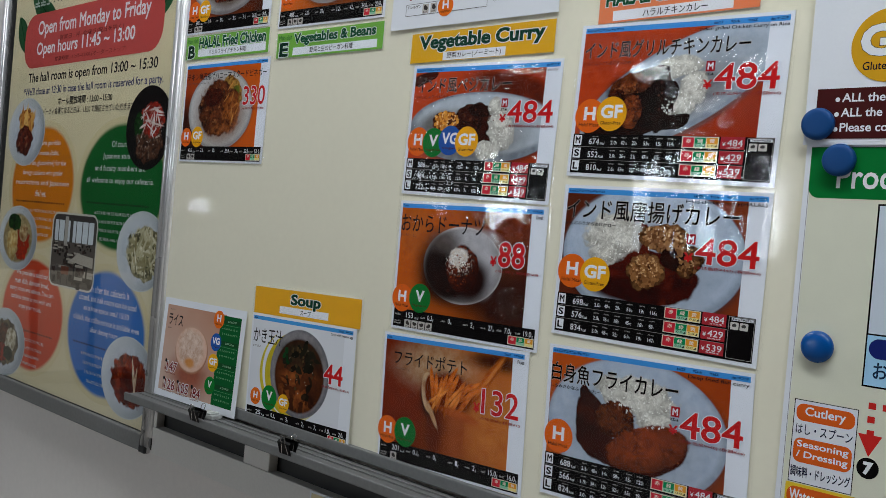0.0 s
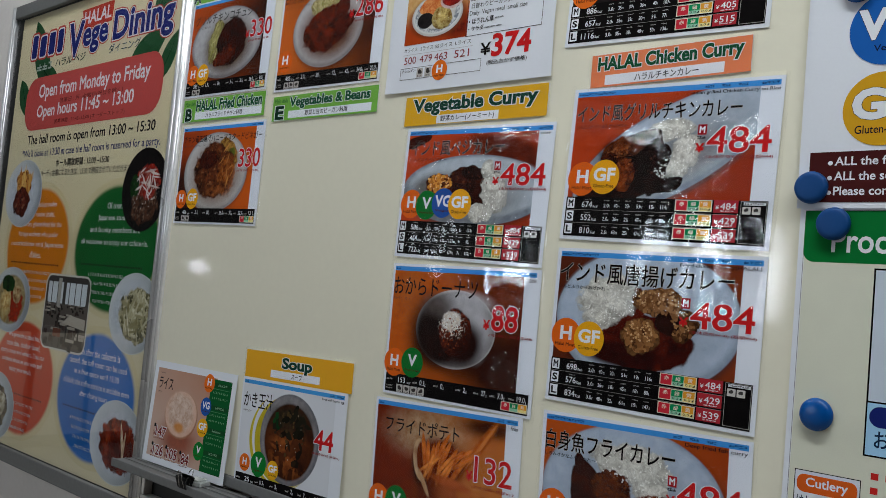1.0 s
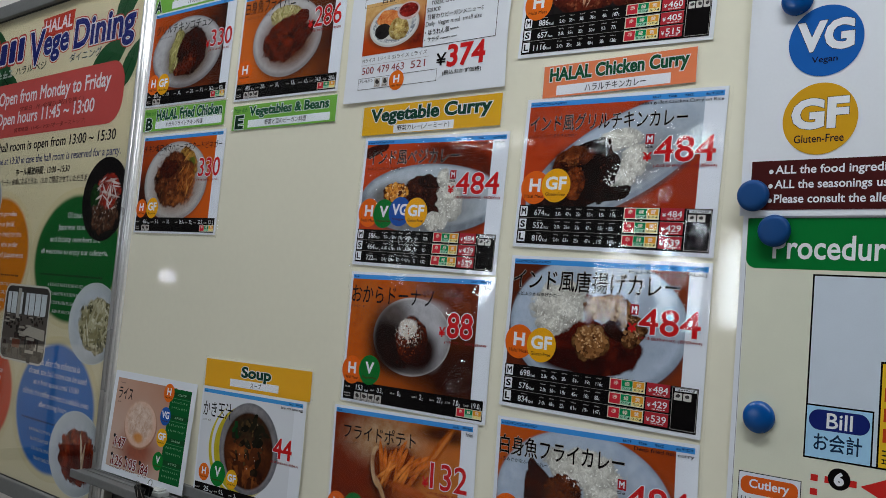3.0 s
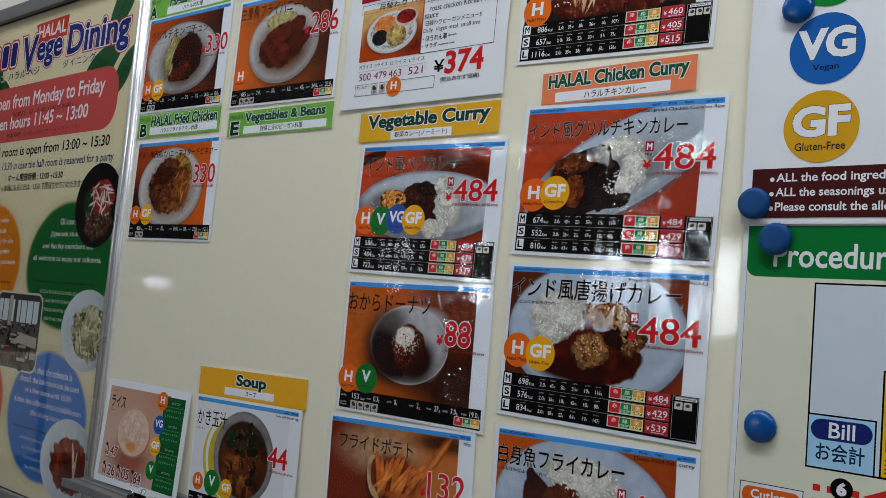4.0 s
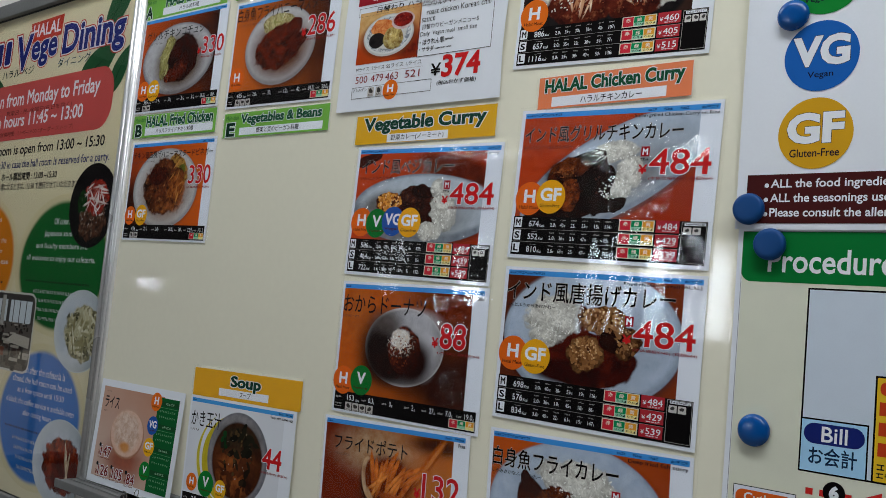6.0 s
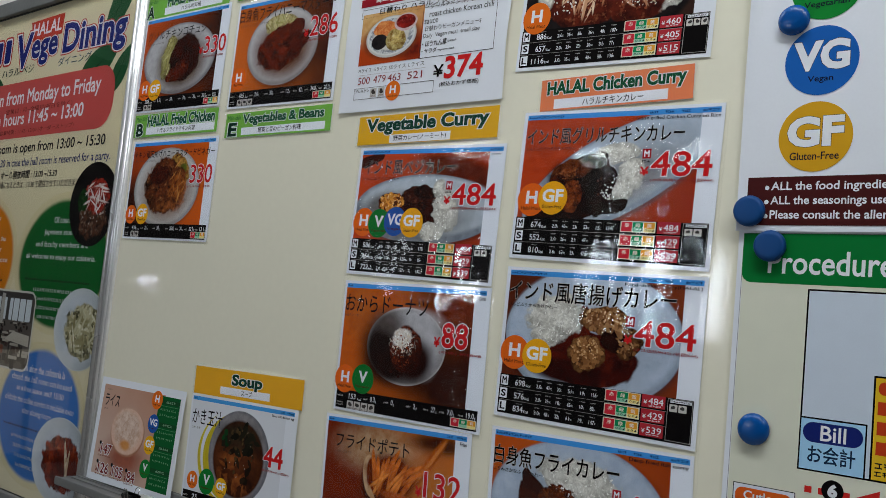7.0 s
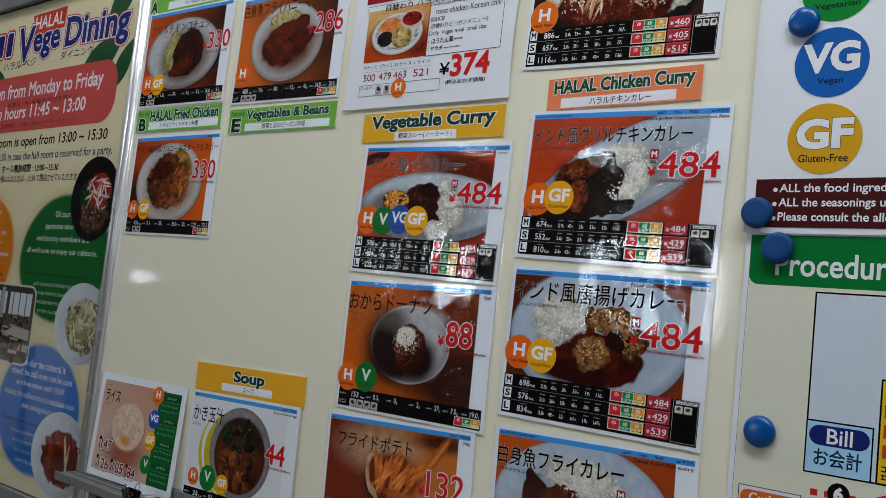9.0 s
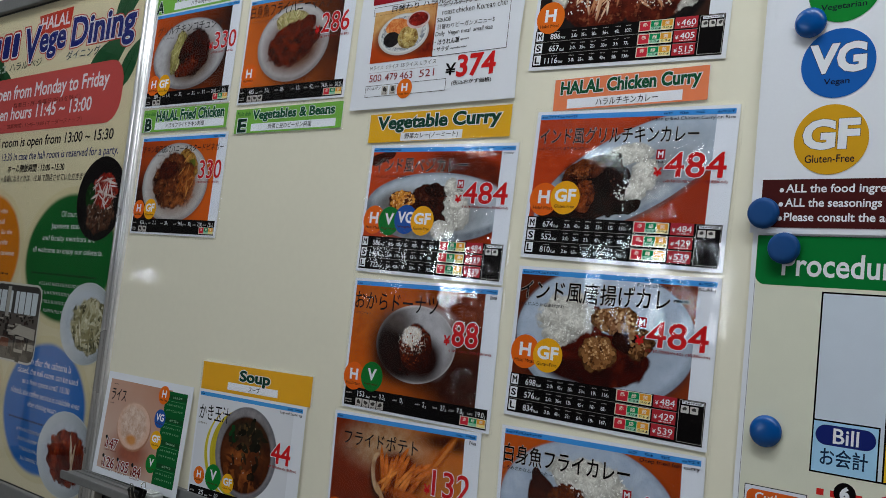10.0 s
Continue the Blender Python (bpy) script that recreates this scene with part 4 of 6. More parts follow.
def traffic(s, u0, v0, u1, v1, parent, layer, numbers=True):
    """The three-colour nutrition boxes."""
    s.rect("score_ground", u0, v0, u1, v1, ink(220, 216, 196), layer, parent=parent)
    w = (u1 - u0 - 2) / 3
    for k, c in enumerate((ink(206, 46, 62), ink(20, 140, 88), ink(228, 160, 52))):
        a = u0 + 1 + k * w
        s.rect("score_box", a + 0.4, v0 + 1, a + w - 0.4, v0 + (v1 - v0) * 0.62, c, layer + 0.5, parent=parent)
        pale = (ink(206, 46, 62), ink(150, 206, 178), ink(238, 222, 150))[k]
        s.rect("score_box", a + 0.4, v0 + (v1 - v0) * 0.62, a + w - 0.4, v1 - 1, pale, layer + 0.5, parent=parent)
        s.text("score_mark", "赤緑黄"[k], a + w * 0.30, v0 + (v1 - v0) * 0.18, a + w * 0.72, v0 + (v1 - v0) * 0.54, ink(238, 226, 214), layer + 1, parent)
        if numbers and k:
            s.text("score_number", "0.0", a + 2, v0 + (v1 - v0) * 0.68, a + w - 5.5, v1 - 2, DARK, layer + 1, parent, bold=0.0)
            s.shape("score_arrow", [(a + w - 4.6, v1 - 1.8), (a + w - 1.2, v1 - 1.8), (a + w - 1.2, v1 - 5)], DARK, layer + 1, parent)


def price_tag(s, text, box_, yen=None, tax=None, size_box=None, halo=WHITE, weight=0.014):
    u0, v0, u1, v1 = box_
    s.text("price", text, u0, v0, u1, v1, RED, 7, bold=weight, halo=halo, halo_width=0.022)
    if yen:
        s.text("yen_sign", "¥", *yen, RED, 7, bold=0.03)
    if size_box:
        q = s.rect("size_mark", *size_box, ink(176, 30, 40), 6)
        a, c, d, e = size_box
        s.text("size_letter", "M", a + 2.5, c + 2.5, d - 2.5, e - 2.5, WHITE, 7, q, bold=0.03)
        s.bars("size_caption", a, e + 2, d, e + 5, DARK, 6, count=3)
    if tax:
        s.text("tax_note", tax[0], *tax[1:], ink(150, 40, 40), 7, bold=0.004)


def curry_card(x, z, turn, label, name_jp, kana, english, title, photo, badges, kcal, cols, prices, film=FILM_WAVY):
    s = card(x, z, turn, label, film)
    s.rect("blue_strip", 6, 4.5, 292, 11.5, BLUEBAR, 1)
    s.bars("strip_writing", 8, 6.5, 66, 9.5, ink(24, 70, 120), 2, count=14, gap=0.2)
    for u in (196, 218, 240, 268):
        s.bars("strip_writing", u, 6.5, u + (12 if u < 260 else 22), 9.5, ink(24, 70, 120), 2, count=4, gap=0.2)
    lay_photo(s, "photo_" + name_jp, photo, (6, 11.5, 268, 152))
    s.text("dish_name", name_jp, *title, BLACK, 4, bold=0.010, halo=ink(206, 196, 188), halo_width=0.014)
    s.text("dish_reading", kana, title[0], title[3] + 4, title[0] + 80, title[3] + 9, DARK, 4)
    s.text("dish_english", english[0], *english[1], DARK, 4, bold=0.006)
    price_tag(s, prices[0], (206, 60, 287, 92), (191, 80, 202, 91), ("(本体価格¥440) (税額¥44)", 206, 95, 291, 100), (192, 56, 204, 69))
    for k, (key, u, v) in enumerate(badges):
        badge(s, key, u, v, 23.5, 5 + 0.45 * k)
    t = s.rect("nutrition_table", 5, 151, 291, 205, BLACK, 2)
    for k, size in enumerate("MSL"):
        v = 152 + 17.8 * k
        if k:
            s.rect("table_line", 5, v - 1.5, 256, v - 1.0, ink(150, 146, 144), 3, parent=t)
        s.rect("size_box", 7, v + 0.5, 19, v + 14.5, WHITE, 3, parent=t)
        s.text("size_letter", size, 9.5, v + 3, 16.5, v + 12, DARK, 4, t, bold=0.03)
        s.text("calories", kcal[k], 31 if len(kcal[k]) < 4 else 26, v + 5, 47.5, v + 13.2, WHITE, 3, t, bold=0.008)
        s.text("unit", "Kcal", 49, v + 9.5, 56, v + 13.2, WHITE, 3, t)
        s.bars("heading", 36, v + 1.6, 46, v + 2.6, ink(190, 188, 186), 3, t, count=4)
        for u, n in zip((66, 82, 99, 116, 135, 151), cols[k]):
            w = 2.6 * len(n)
            s.text("nutrient", n, u, v + 7.5, u + w, v + 12.5, WHITE, 3, t, bold=0.01)
            s.text("unit", "g" if u not in (82, 116) else "mg", u + w + 0.6, v + 9.6, u + w + (1.8 if u not in (82, 116) else 3.6), v + 12.6, WHITE, 3, t, bold=0.0)
            s.bars("heading", u, v + 2.6, u + 8.5, v + 3.9, ink(190, 188, 186), 3, t, count=4)
        traffic(s, 171, v - 0.5, 221, v + 14, t, 3)
        s.rect("price_box", 223, v - 1, 254.5, v + 14.5, ink(178, 46, 56), 3, parent=t)
        s.text("price_small", prices[k] if k else prices[0], 232, v + 2.5, 252, v + 10.5, WHITE, 4, t, bold=0.008)
        s.text("yen_small", "¥", 225.5, v + 5.5, 230, v + 10.5, WHITE, 4, t)
        s.bars("price_note", 232, v + 11.6, 250, v + 13.2, WHITE, 4, t, count=4)
    s.outline("side_panel", 257.5, 151.8, 290, 203, 0.6, ink(170, 166, 164), 3, t)
    s.rect("panel_label", 261, 153, 288.5, 156.5, WHITE, 3, parent=t)
    s.bars("label_writing", 262, 153.8, 287.5, 155.7, DARK, 4, t, count=8)
    for u in ((260, 272) if prices[0] != "460" else (260, 270, 280)):
        q = s.rect("allergen_icon", u, 158.5, u + (10.5 if prices[0] != "460" else 8.5), 167.5, ink(206, 202, 198), 3, 1.0, parent=t)
        s.oval("icon_mark", u + 5, 162.2, 2.6, 2.4, ink(70, 66, 66), 4, parent=t, n=12, wob=0.15, seed=u)
    return s


def chunks(u, v, ru, rv, n, size, c1, c2, seed, lean=None, aspect=(0.6, 1.0), name="photo_crust"):
    """Small pieces heaped over an oval of a photograph, from the one tone to the other."""
    return dict(name=name, at=(u, v), r=(ru, rv), n=n, size=size, c=(c1, c2), seed=seed, lean=lean, aspect=aspect)


def grains(u, v, ru, rv, n, seed):
    return chunks(u, v, ru, rv, n, (1.2, 2.3), (248, 247, 243), (206, 203, 197), seed, None, (0.4, 0.6), "photo_rice")


def rice(u, v, ru, rv, turn=0):
    """A lumpy pale mass of boiled rice."""
    return [b(u, v, ru, rv, (238, 236, 230), (186, 182, 175), wob=1.0, wob_scale=50, kind="r", grain=85, shade=0.28, soft=0.08, turn=turn)]


TONES = {}


def piece_ink(c1, c2):
    """Print whose tone differs from piece to piece."""
    if (c1, c2) not in TONES:
        m, nt, p = nodes_of("print_pieces")
        geo = add(nt, "ShaderNodeNewGeometry")
        mix = add(nt, "ShaderNodeMix")
        mix.data_type = "RGBA"
        mix.inputs[6].default_value, mix.inputs[7].default_value = photo_tone(c1), photo_tone(c2)
        nt.links.new(geo.outputs["Random Per Island"], mix.inputs[0])
        nt.links.new(mix.outputs[2], p.inputs["Base Color"])
        p.inputs["Roughness"].default_value = 0.55
        p.inputs["Specular IOR Level"].default_value = 0.05
        TONES[(c1, c2)] = m
    return TONES[(c1, c2)]


def scatter(s, q, photo, layer):
    """Lays the pieces of a photograph on the sheet, each a hair above the last."""
    r = random.Random(q["seed"])
    verts, faces = [], []
    for k in range(q["n"]):
        a, d = r.uniform(0, 2 * math.pi), math.sqrt(r.random())
        cu, cv = q["at"][0] + q["r"][0] * d * math.cos(a), q["at"][1] + q["r"][1] * d * math.sin(a)
        size, turn = r.uniform(*q["size"]), r.uniform(0, math.pi) if q["lean"] is None else radians(q["lean"] + r.uniform(-35, 35))
        asp = r.uniform(*q["aspect"])
        n = len(verts)
        for i in range(8):
            g = 2 * math.pi * i / 8
            w = r.uniform(0.75, 1.2)
            px, py = size * w * math.cos(g), size * asp * w * math.sin(g)
            x, y = s.xy(cu + px * math.cos(turn) - py * math.sin(turn), cv - px * math.sin(turn) - py * math.cos(turn))
            verts.append((x, y, k * 3e-7))
        faces.append(tuple(range(n, n + 8)))
    me = bpy.data.meshes.new(q["name"])
    me.from_pydata(verts, [], faces)
    me.materials.append(piece_ink(*q["c"]))
    ob = new(q["name"], me)
    ob.matrix_basis = pose(0, 0, s.base + layer * STEP - HEIGHT[photo.name])
    ob.parent = photo
    tagged(ob, kind="stuff")


def lay_photo(s, name, photo, box_):
    """A printed photograph with its fine pieces."""
    ph = s.rect("food_photo", *box_, photo_material(name, *photo[:2]), 1)
    for k, q in enumerate(photo[2] if len(photo) > 2 else ()):
        scatter(s, q, ph, 1.4 + 0.35 * k)


photo_gc = (((200, 86, 40), (176, 66, 30), 20), [
    b(60, 30, 120, 60, (206, 94, 46), (184, 76, 36), soft=0.5), b(150, 94, 152, 60, (96, 74, 70), (120, 100, 96), turn=27, soft=0.06, amount=0.7), b(150, 91, 149, 57, (150, 162, 178), (170, 180, 194), turn=27, soft=0.015), b(153, 87, 143, 52, (186, 197, 211), (200, 208, 219), turn=27, soft=0.06), b(214, 62, 60, 30, (158, 166, 176), (180, 186, 194), turn=27, soft=0.5, amount=0.6), b(150, 108, 86, 34, (120, 116, 116), (150, 146, 146), turn=22, soft=0.5, amount=0.8),
    *rice(154, 62, 36, 15, 8), *rice(180, 88, 20, 22), *rice(157, 112, 25, 15),
    b(128, 104, 27, 42, (46, 22, 18), (22, 11, 11), wob=0.8, wob_scale=60, grain=60, hi=(104, 60, 46), hi_scale=90), b(84, 140, 62, 16, (50, 24, 18), (24, 12, 11), wob=0.6, grain=50, turn=8, hi=(90, 48, 34)), b(112, 74, 26, 12, (44, 21, 17), (24, 12, 11), wob=0.9, grain=70, turn=12, hi=(96, 54, 40)), b(150, 134, 30, 10, (48, 24, 20), (26, 14, 12), wob=0.9, turn=14), b(146, 92, 12, 12, (50, 24, 19), (28, 14, 12), wob=1.0), b(92, 104, 46, 34, (40, 19, 15), (24, 12, 10), wob=0.5, soft=0.2),
    b(82, 86, 26, 16, (150, 82, 42), (66, 30, 17), wob=0.9, wob_scale=50, grain=60, turn=22, shade=0.5, hi=(206, 140, 88), hi_scale=70), b(90, 120, 17, 22, (176, 92, 40), (74, 32, 16), wob=0.8, wob_scale=50, grain=70, turn=-8, shade=0.45, hi=(214, 142, 76), hi_scale=80), b(106, 84, 16, 8, (120, 62, 36), (54, 26, 16), wob=1.0, turn=30, shade=0.4, hi=(190, 130, 96), hi_scale=90), b(68, 98, 14, 9, (112, 52, 27), (52, 23, 14), wob=1.0, shade=0.4)], [
    grains(154, 62, 32, 12, 70, 21),
    grains(180, 88, 16, 18, 50, 22),
    grains(157, 112, 22, 12, 60, 23),
    chunks(128, 106, 24, 36, 20, (0.8, 2.2), (96, 58, 44), (52, 27, 21), 24),
    chunks(84, 96, 16, 26, 30, (0.8, 2.4), (176, 108, 58), (104, 54, 29), 25)])
curry_card(0.142, 1.494, -1.8, "laminated menu card of grilled chicken curry on rice", "インド風グリルチキンカレー", "いんどふうぐりるちきんかれー", ("Indian grilled Chicken Curry on Rice", (178, 13, 292, 18.5)), (9, 24, 247, 47), photo_gc,
           (("H", 27.5, 126), ("GF", 62, 123)), ("674", "552", "810"), (("2.0", "40", "23", "53", "15", "114"), ("2.0", "26", "21", "47", "15", "85"), ("2.6", "63", "25", "47", "15", "145")), ("484", "429", "539"), FILM_BENT)

photo_ka = (((112, 54, 32), (150, 74, 40), 20), [
    b(140, 92, 136, 92, (70, 34, 24), (90, 46, 30), soft=0.06, amount=0.7), b(140, 88, 133, 91, (152, 164, 180), (172, 182, 196), soft=0.012), b(139, 84, 128, 87, (184, 196, 212), (200, 209, 222), soft=0.05), b(146, 98, 96, 60, (160, 170, 184), (182, 190, 202), soft=0.4, amount=0.7),
    b(140, 118, 72, 36, (92, 26, 14), (54, 15, 10), wob=0.25, grain=30, soft=0.04, hi=(128, 50, 28), hi_scale=40), b(112, 92, 30, 34, (116, 36, 18), (70, 20, 12), wob=0.6, grain=40, turn=-35), b(128, 70, 16, 24, (126, 44, 22), (78, 26, 14), wob=0.9, turn=-20), b(110, 136, 54, 16, (74, 20, 11), (50, 14, 9), soft=0.3),
    *rice(86, 66, 44, 30, 8), *rice(74, 92, 22, 16),
    b(160, 64, 36, 19, (168, 124, 80), (84, 48, 24), wob=0.9, wob_scale=60, grain=80, shade=0.4), b(196, 90, 20, 21, (150, 104, 62), (66, 36, 18), wob=0.9, wob_scale=60, grain=80, shade=0.5), b(138, 110, 28, 24, (170, 124, 78), (80, 44, 22), wob=0.7, wob_scale=60, grain=80, shade=0.45), b(176, 88, 18, 16, (62, 26, 15), (40, 16, 10), wob=0.9)], [
    grains(86, 66, 40, 26, 150, 31),
    grains(74, 92, 19, 13, 40, 32),
    chunks(162, 64, 34, 17, 110, (1.8, 4.2), (182, 138, 92), (124, 82, 48), 41),
    chunks(196, 90, 16, 18, 50, (1.8, 4.2), (170, 126, 82), (90, 54, 30), 42),
    chunks(138, 109, 24, 20, 110, (1.8, 4.2), (182, 136, 88), (122, 78, 44), 43),
    chunks(160, 60, 30, 13, 60, (0.8, 2.0), (232, 200, 156), (176, 130, 84), 44),
    chunks(195, 86, 13, 14, 26, (0.8, 2.0), (214, 178, 134), (150, 106, 66), 45),
    chunks(136, 104, 21, 15, 60, (0.8, 2.0), (234, 200, 152), (176, 128, 80), 46)])
curry_card(0.138, 1.2745, -0.6, "laminated menu card of fried chicken curry", "インド風唐揚げカレー", "いんどふうからあげかれー", ("Fried chicken curry(HALAL)", (186, 13, 291, 18.5)), (7, 18, 258, 46), photo_ka,
           (("H", 25, 119.5), ("GF", 62, 121)), ("698", "576", "834"), (("2.0", "40", "20", "51", "19", "116"), ("2.0", "36", "18", "45", "18", "88"), ("3.0", "48", "22", "61", "19", "147")), ("484", "429", "539"))

photo_vc = (((206, 90, 44), (176, 70, 34), 20), [
    b(24, 22, 34, 9, (52, 24, 18), (90, 36, 22), wob=0.4, turn=15), b(214, 40, 84, 22, (104, 42, 25), (130, 54, 30), wob=0.3, soft=0.35, turn=-12), b(150, 106, 146, 54, (90, 50, 38), (110, 60, 44), soft=0.08, amount=0.7),
    b(150, 100, 146, 55, (130, 138, 148), (158, 166, 176), soft=0.015), b(154, 95, 137, 47, (190, 198, 206), (206, 212, 220), soft=0.08), b(130, 112, 106, 36, (112, 108, 106), (140, 138, 138), soft=0.45, amount=0.85), b(60, 92, 34, 14, (104, 98, 96), (130, 126, 124), soft=0.6, amount=0.8, turn=18),
    b(82, 92, 30, 17, (120, 62, 18), (70, 32, 12), wob=0.6),
    b(142, 86, 40, 23, (92, 40, 24), (46, 19, 13), wob=0.7, wob_scale=50, grain=50, shade=0.3, hi=(140, 78, 50)), b(152, 74, 28, 10, (58, 25, 17), (38, 16, 12), wob=0.7, grain=60, turn=-6), b(158, 116, 22, 26, (78, 32, 20), (42, 17, 12), wob=0.9, grain=60), b(120, 104, 24, 16, (84, 36, 22), (48, 20, 14), wob=0.8, grain=60),
    *rice(196, 100, 26, 36, 12), *rice(172, 136, 26, 15), *rice(178, 68, 12, 14)], [
    chunks(82, 90, 27, 13, 60, (3.2, 4.4), (240, 180, 80), (176, 106, 34), 51, None, (0.85, 1.0), 'photo_chickpea'),
    chunks(82, 88, 26, 12, 34, (1.2, 1.9), (250, 222, 160), (226, 166, 80), 52, None, (0.8, 1.0), 'photo_chickpea'),
    grains(196, 100, 23, 32, 120, 61),
    grains(172, 136, 23, 12, 60, 62),
    grains(178, 68, 10, 12, 20, 63),
    chunks(146, 86, 34, 18, 18, (0.8, 2.0), (112, 60, 40), (70, 32, 21), 64)])
curry_card(-0.182, 1.4595, -1.5, "laminated menu card of vegetable curry", "インド風ベジカレー", "いんどふうべじかれー", ("Vegetable curry", (236, 13, 289, 18.5)), (13, 22, 207, 45), photo_vc,
           (("H", 26, 124), ("V", 60, 125), ("VG", 95, 121), ("GF", 130, 122)), ("586", "464", "722"), (("2.0", "128", "15", "105", "6", "123"), ("1.8", "114", "13", "121", "5", "95"), ("2.4", "128", "17", "137", "7", "152")), ("484", "429", "539"), FILM_CRINKLED)

photo_wf = (((204, 108, 42), (172, 80, 34), 20), [
    b(250, 130, 40, 60, (150, 74, 40), (166, 86, 46), soft=0.3, wob=0.3), b(138, 100, 136, 92, (110, 54, 28), (130, 64, 32), soft=0.08, amount=0.7), b(138, 96, 132, 91, (154, 164, 180), (174, 184, 198), soft=0.012), b(136, 94, 127, 87, (182, 193, 210), (198, 207, 219), soft=0.05), b(142, 106, 96, 62, (158, 166, 180), (182, 190, 202), soft=0.4, amount=0.7),
    *rice(140, 54, 60, 26, -6), *rice(166, 82, 26, 12),
    b(76, 100, 24, 44, (50, 18, 13), (74, 28, 16), wob=0.35, grain=30, turn=14, hi=(112, 50, 26), hi_scale=50), b(92, 126, 40, 20, (56, 20, 13), (80, 30, 16), wob=0.4, grain=30, turn=-18), b(64, 64, 8, 14, (56, 20, 13), (74, 28, 16), wob=0.5, turn=20),
    b(112, 88, 30, 24, (122, 58, 26), (64, 26, 14), wob=0.7, wob_scale=70, grain=80, shade=0.4, hi=(176, 106, 54)),
    b(162, 122, 62, 31, (62, 24, 14), (84, 32, 16), wob=0.25, turn=20), b(161, 118, 60, 29, (168, 82, 36), (112, 50, 22), wob=0.35, wob_scale=80, grain=50, turn=20, shade=0.45, hi=(188, 98, 46), hi_scale=110), b(160, 116, 52, 22, (186, 96, 44), (120, 50, 20), patch=(80, 0.58), soft=0.2, turn=20, amount=0.7, grain=120)], [
    grains(140, 54, 54, 22, 170, 71),
    grains(166, 82, 22, 9, 30, 72),
    chunks(110, 86, 26, 19, 80, (0.9, 2.4), (148, 80, 38), (108, 54, 26), 73),
    chunks(160, 117, 52, 20, 150, (0.7, 1.8), (176, 92, 42), (142, 66, 29), 74, 20)])
curry_card(0.139, 1.054, 1.2, "laminated menu card of fried white fish curry", "白身魚フライカレー", "しろみさかなふらいかれー", ("Deep fried fish curry", (212, 13, 291, 19)), (7, 24, 200, 50), photo_wf,
           (("H", 25, 126),), ("688", "566", "824"), (("2.5", "40", "14", "58", "15", "121"), ("1.9", "34", "12", "52", "15", "93"), ("3.0", "49", "16", "64", "18", "151")), ("484", "429", "539"), FILM_FLAT)

photo_g = (((60, 40, 36), (70, 48, 40), 20), [
    b(140, 96, 132, 92, (26, 23, 25), (44, 38, 38), soft=0.03), *rice(206, 112, 54, 30), *rice(70, 110, 40, 26),
    b(104, 122, 56, 36, (126, 52, 32), (66, 24, 18), wob=0.4, grain=40, shade=0.3, hi=(190, 120, 84), hi_scale=70), b(186, 118, 46, 40, (122, 50, 32), (64, 24, 18), wob=0.4, grain=40, shade=0.3, hi=(190, 120, 84), hi_scale=70),
    b(148, 96, 16, 14, (206, 160, 70), (150, 96, 36), wob=0.9, grain=80), b(154, 112, 10, 8, (66, 84, 36), (34, 44, 20), wob=0.9),
    *shreds(104, 104, 34, 24, 26, (240, 222, 198), (196, 140, 104), 83, 1.8, (10, 22), 70), *shreds(188, 106, 26, 24, 22, (236, 214, 190), (190, 132, 98), 84, 1.8, (9, 18), 110)], [
    grains(206, 112, 48, 26, 80, 81),
    grains(70, 110, 34, 22, 50, 82),
    chunks(104, 116, 44, 26, 40, (0.8, 2.2), (160, 92, 64), (84, 36, 26), 85),
    chunks(186, 112, 36, 30, 40, (0.8, 2.2), (160, 92, 64), (84, 36, 26), 86)])
curry_card(0.1245, 1.766, -2.3, "white paper menu card of a meat rice bowl", "日替わり丼", "ひがわりどん", ("Rice bowl", (240, 13, 290, 18.5)), (9, 24, 150, 47), photo_g,
           (("H", 27, 133),), ("886", "657", "1116"), (("2.0", "35", "30", "36", "40", "107"), ("2.0", "35", "23", "30", "31", "77"), ("3.0", "35", "38", "40", "50", "136")), ("460", "405", "515"), None)


READING = {"おからドーナツ": "おからどーなつ", "フライドポテト": "ふらいどぽてと", "グリルチキンコチュジャン": "ぐりるちきんこちゅじゃん", "チキン竜田揚げハニーマスタードビネガー": "ちきんたつたあげはにーますたーど", "白身魚フライハニーマスタード": "しろみざかなふらいはにーますたーど", "かき玉汁": "かきたま汁"}


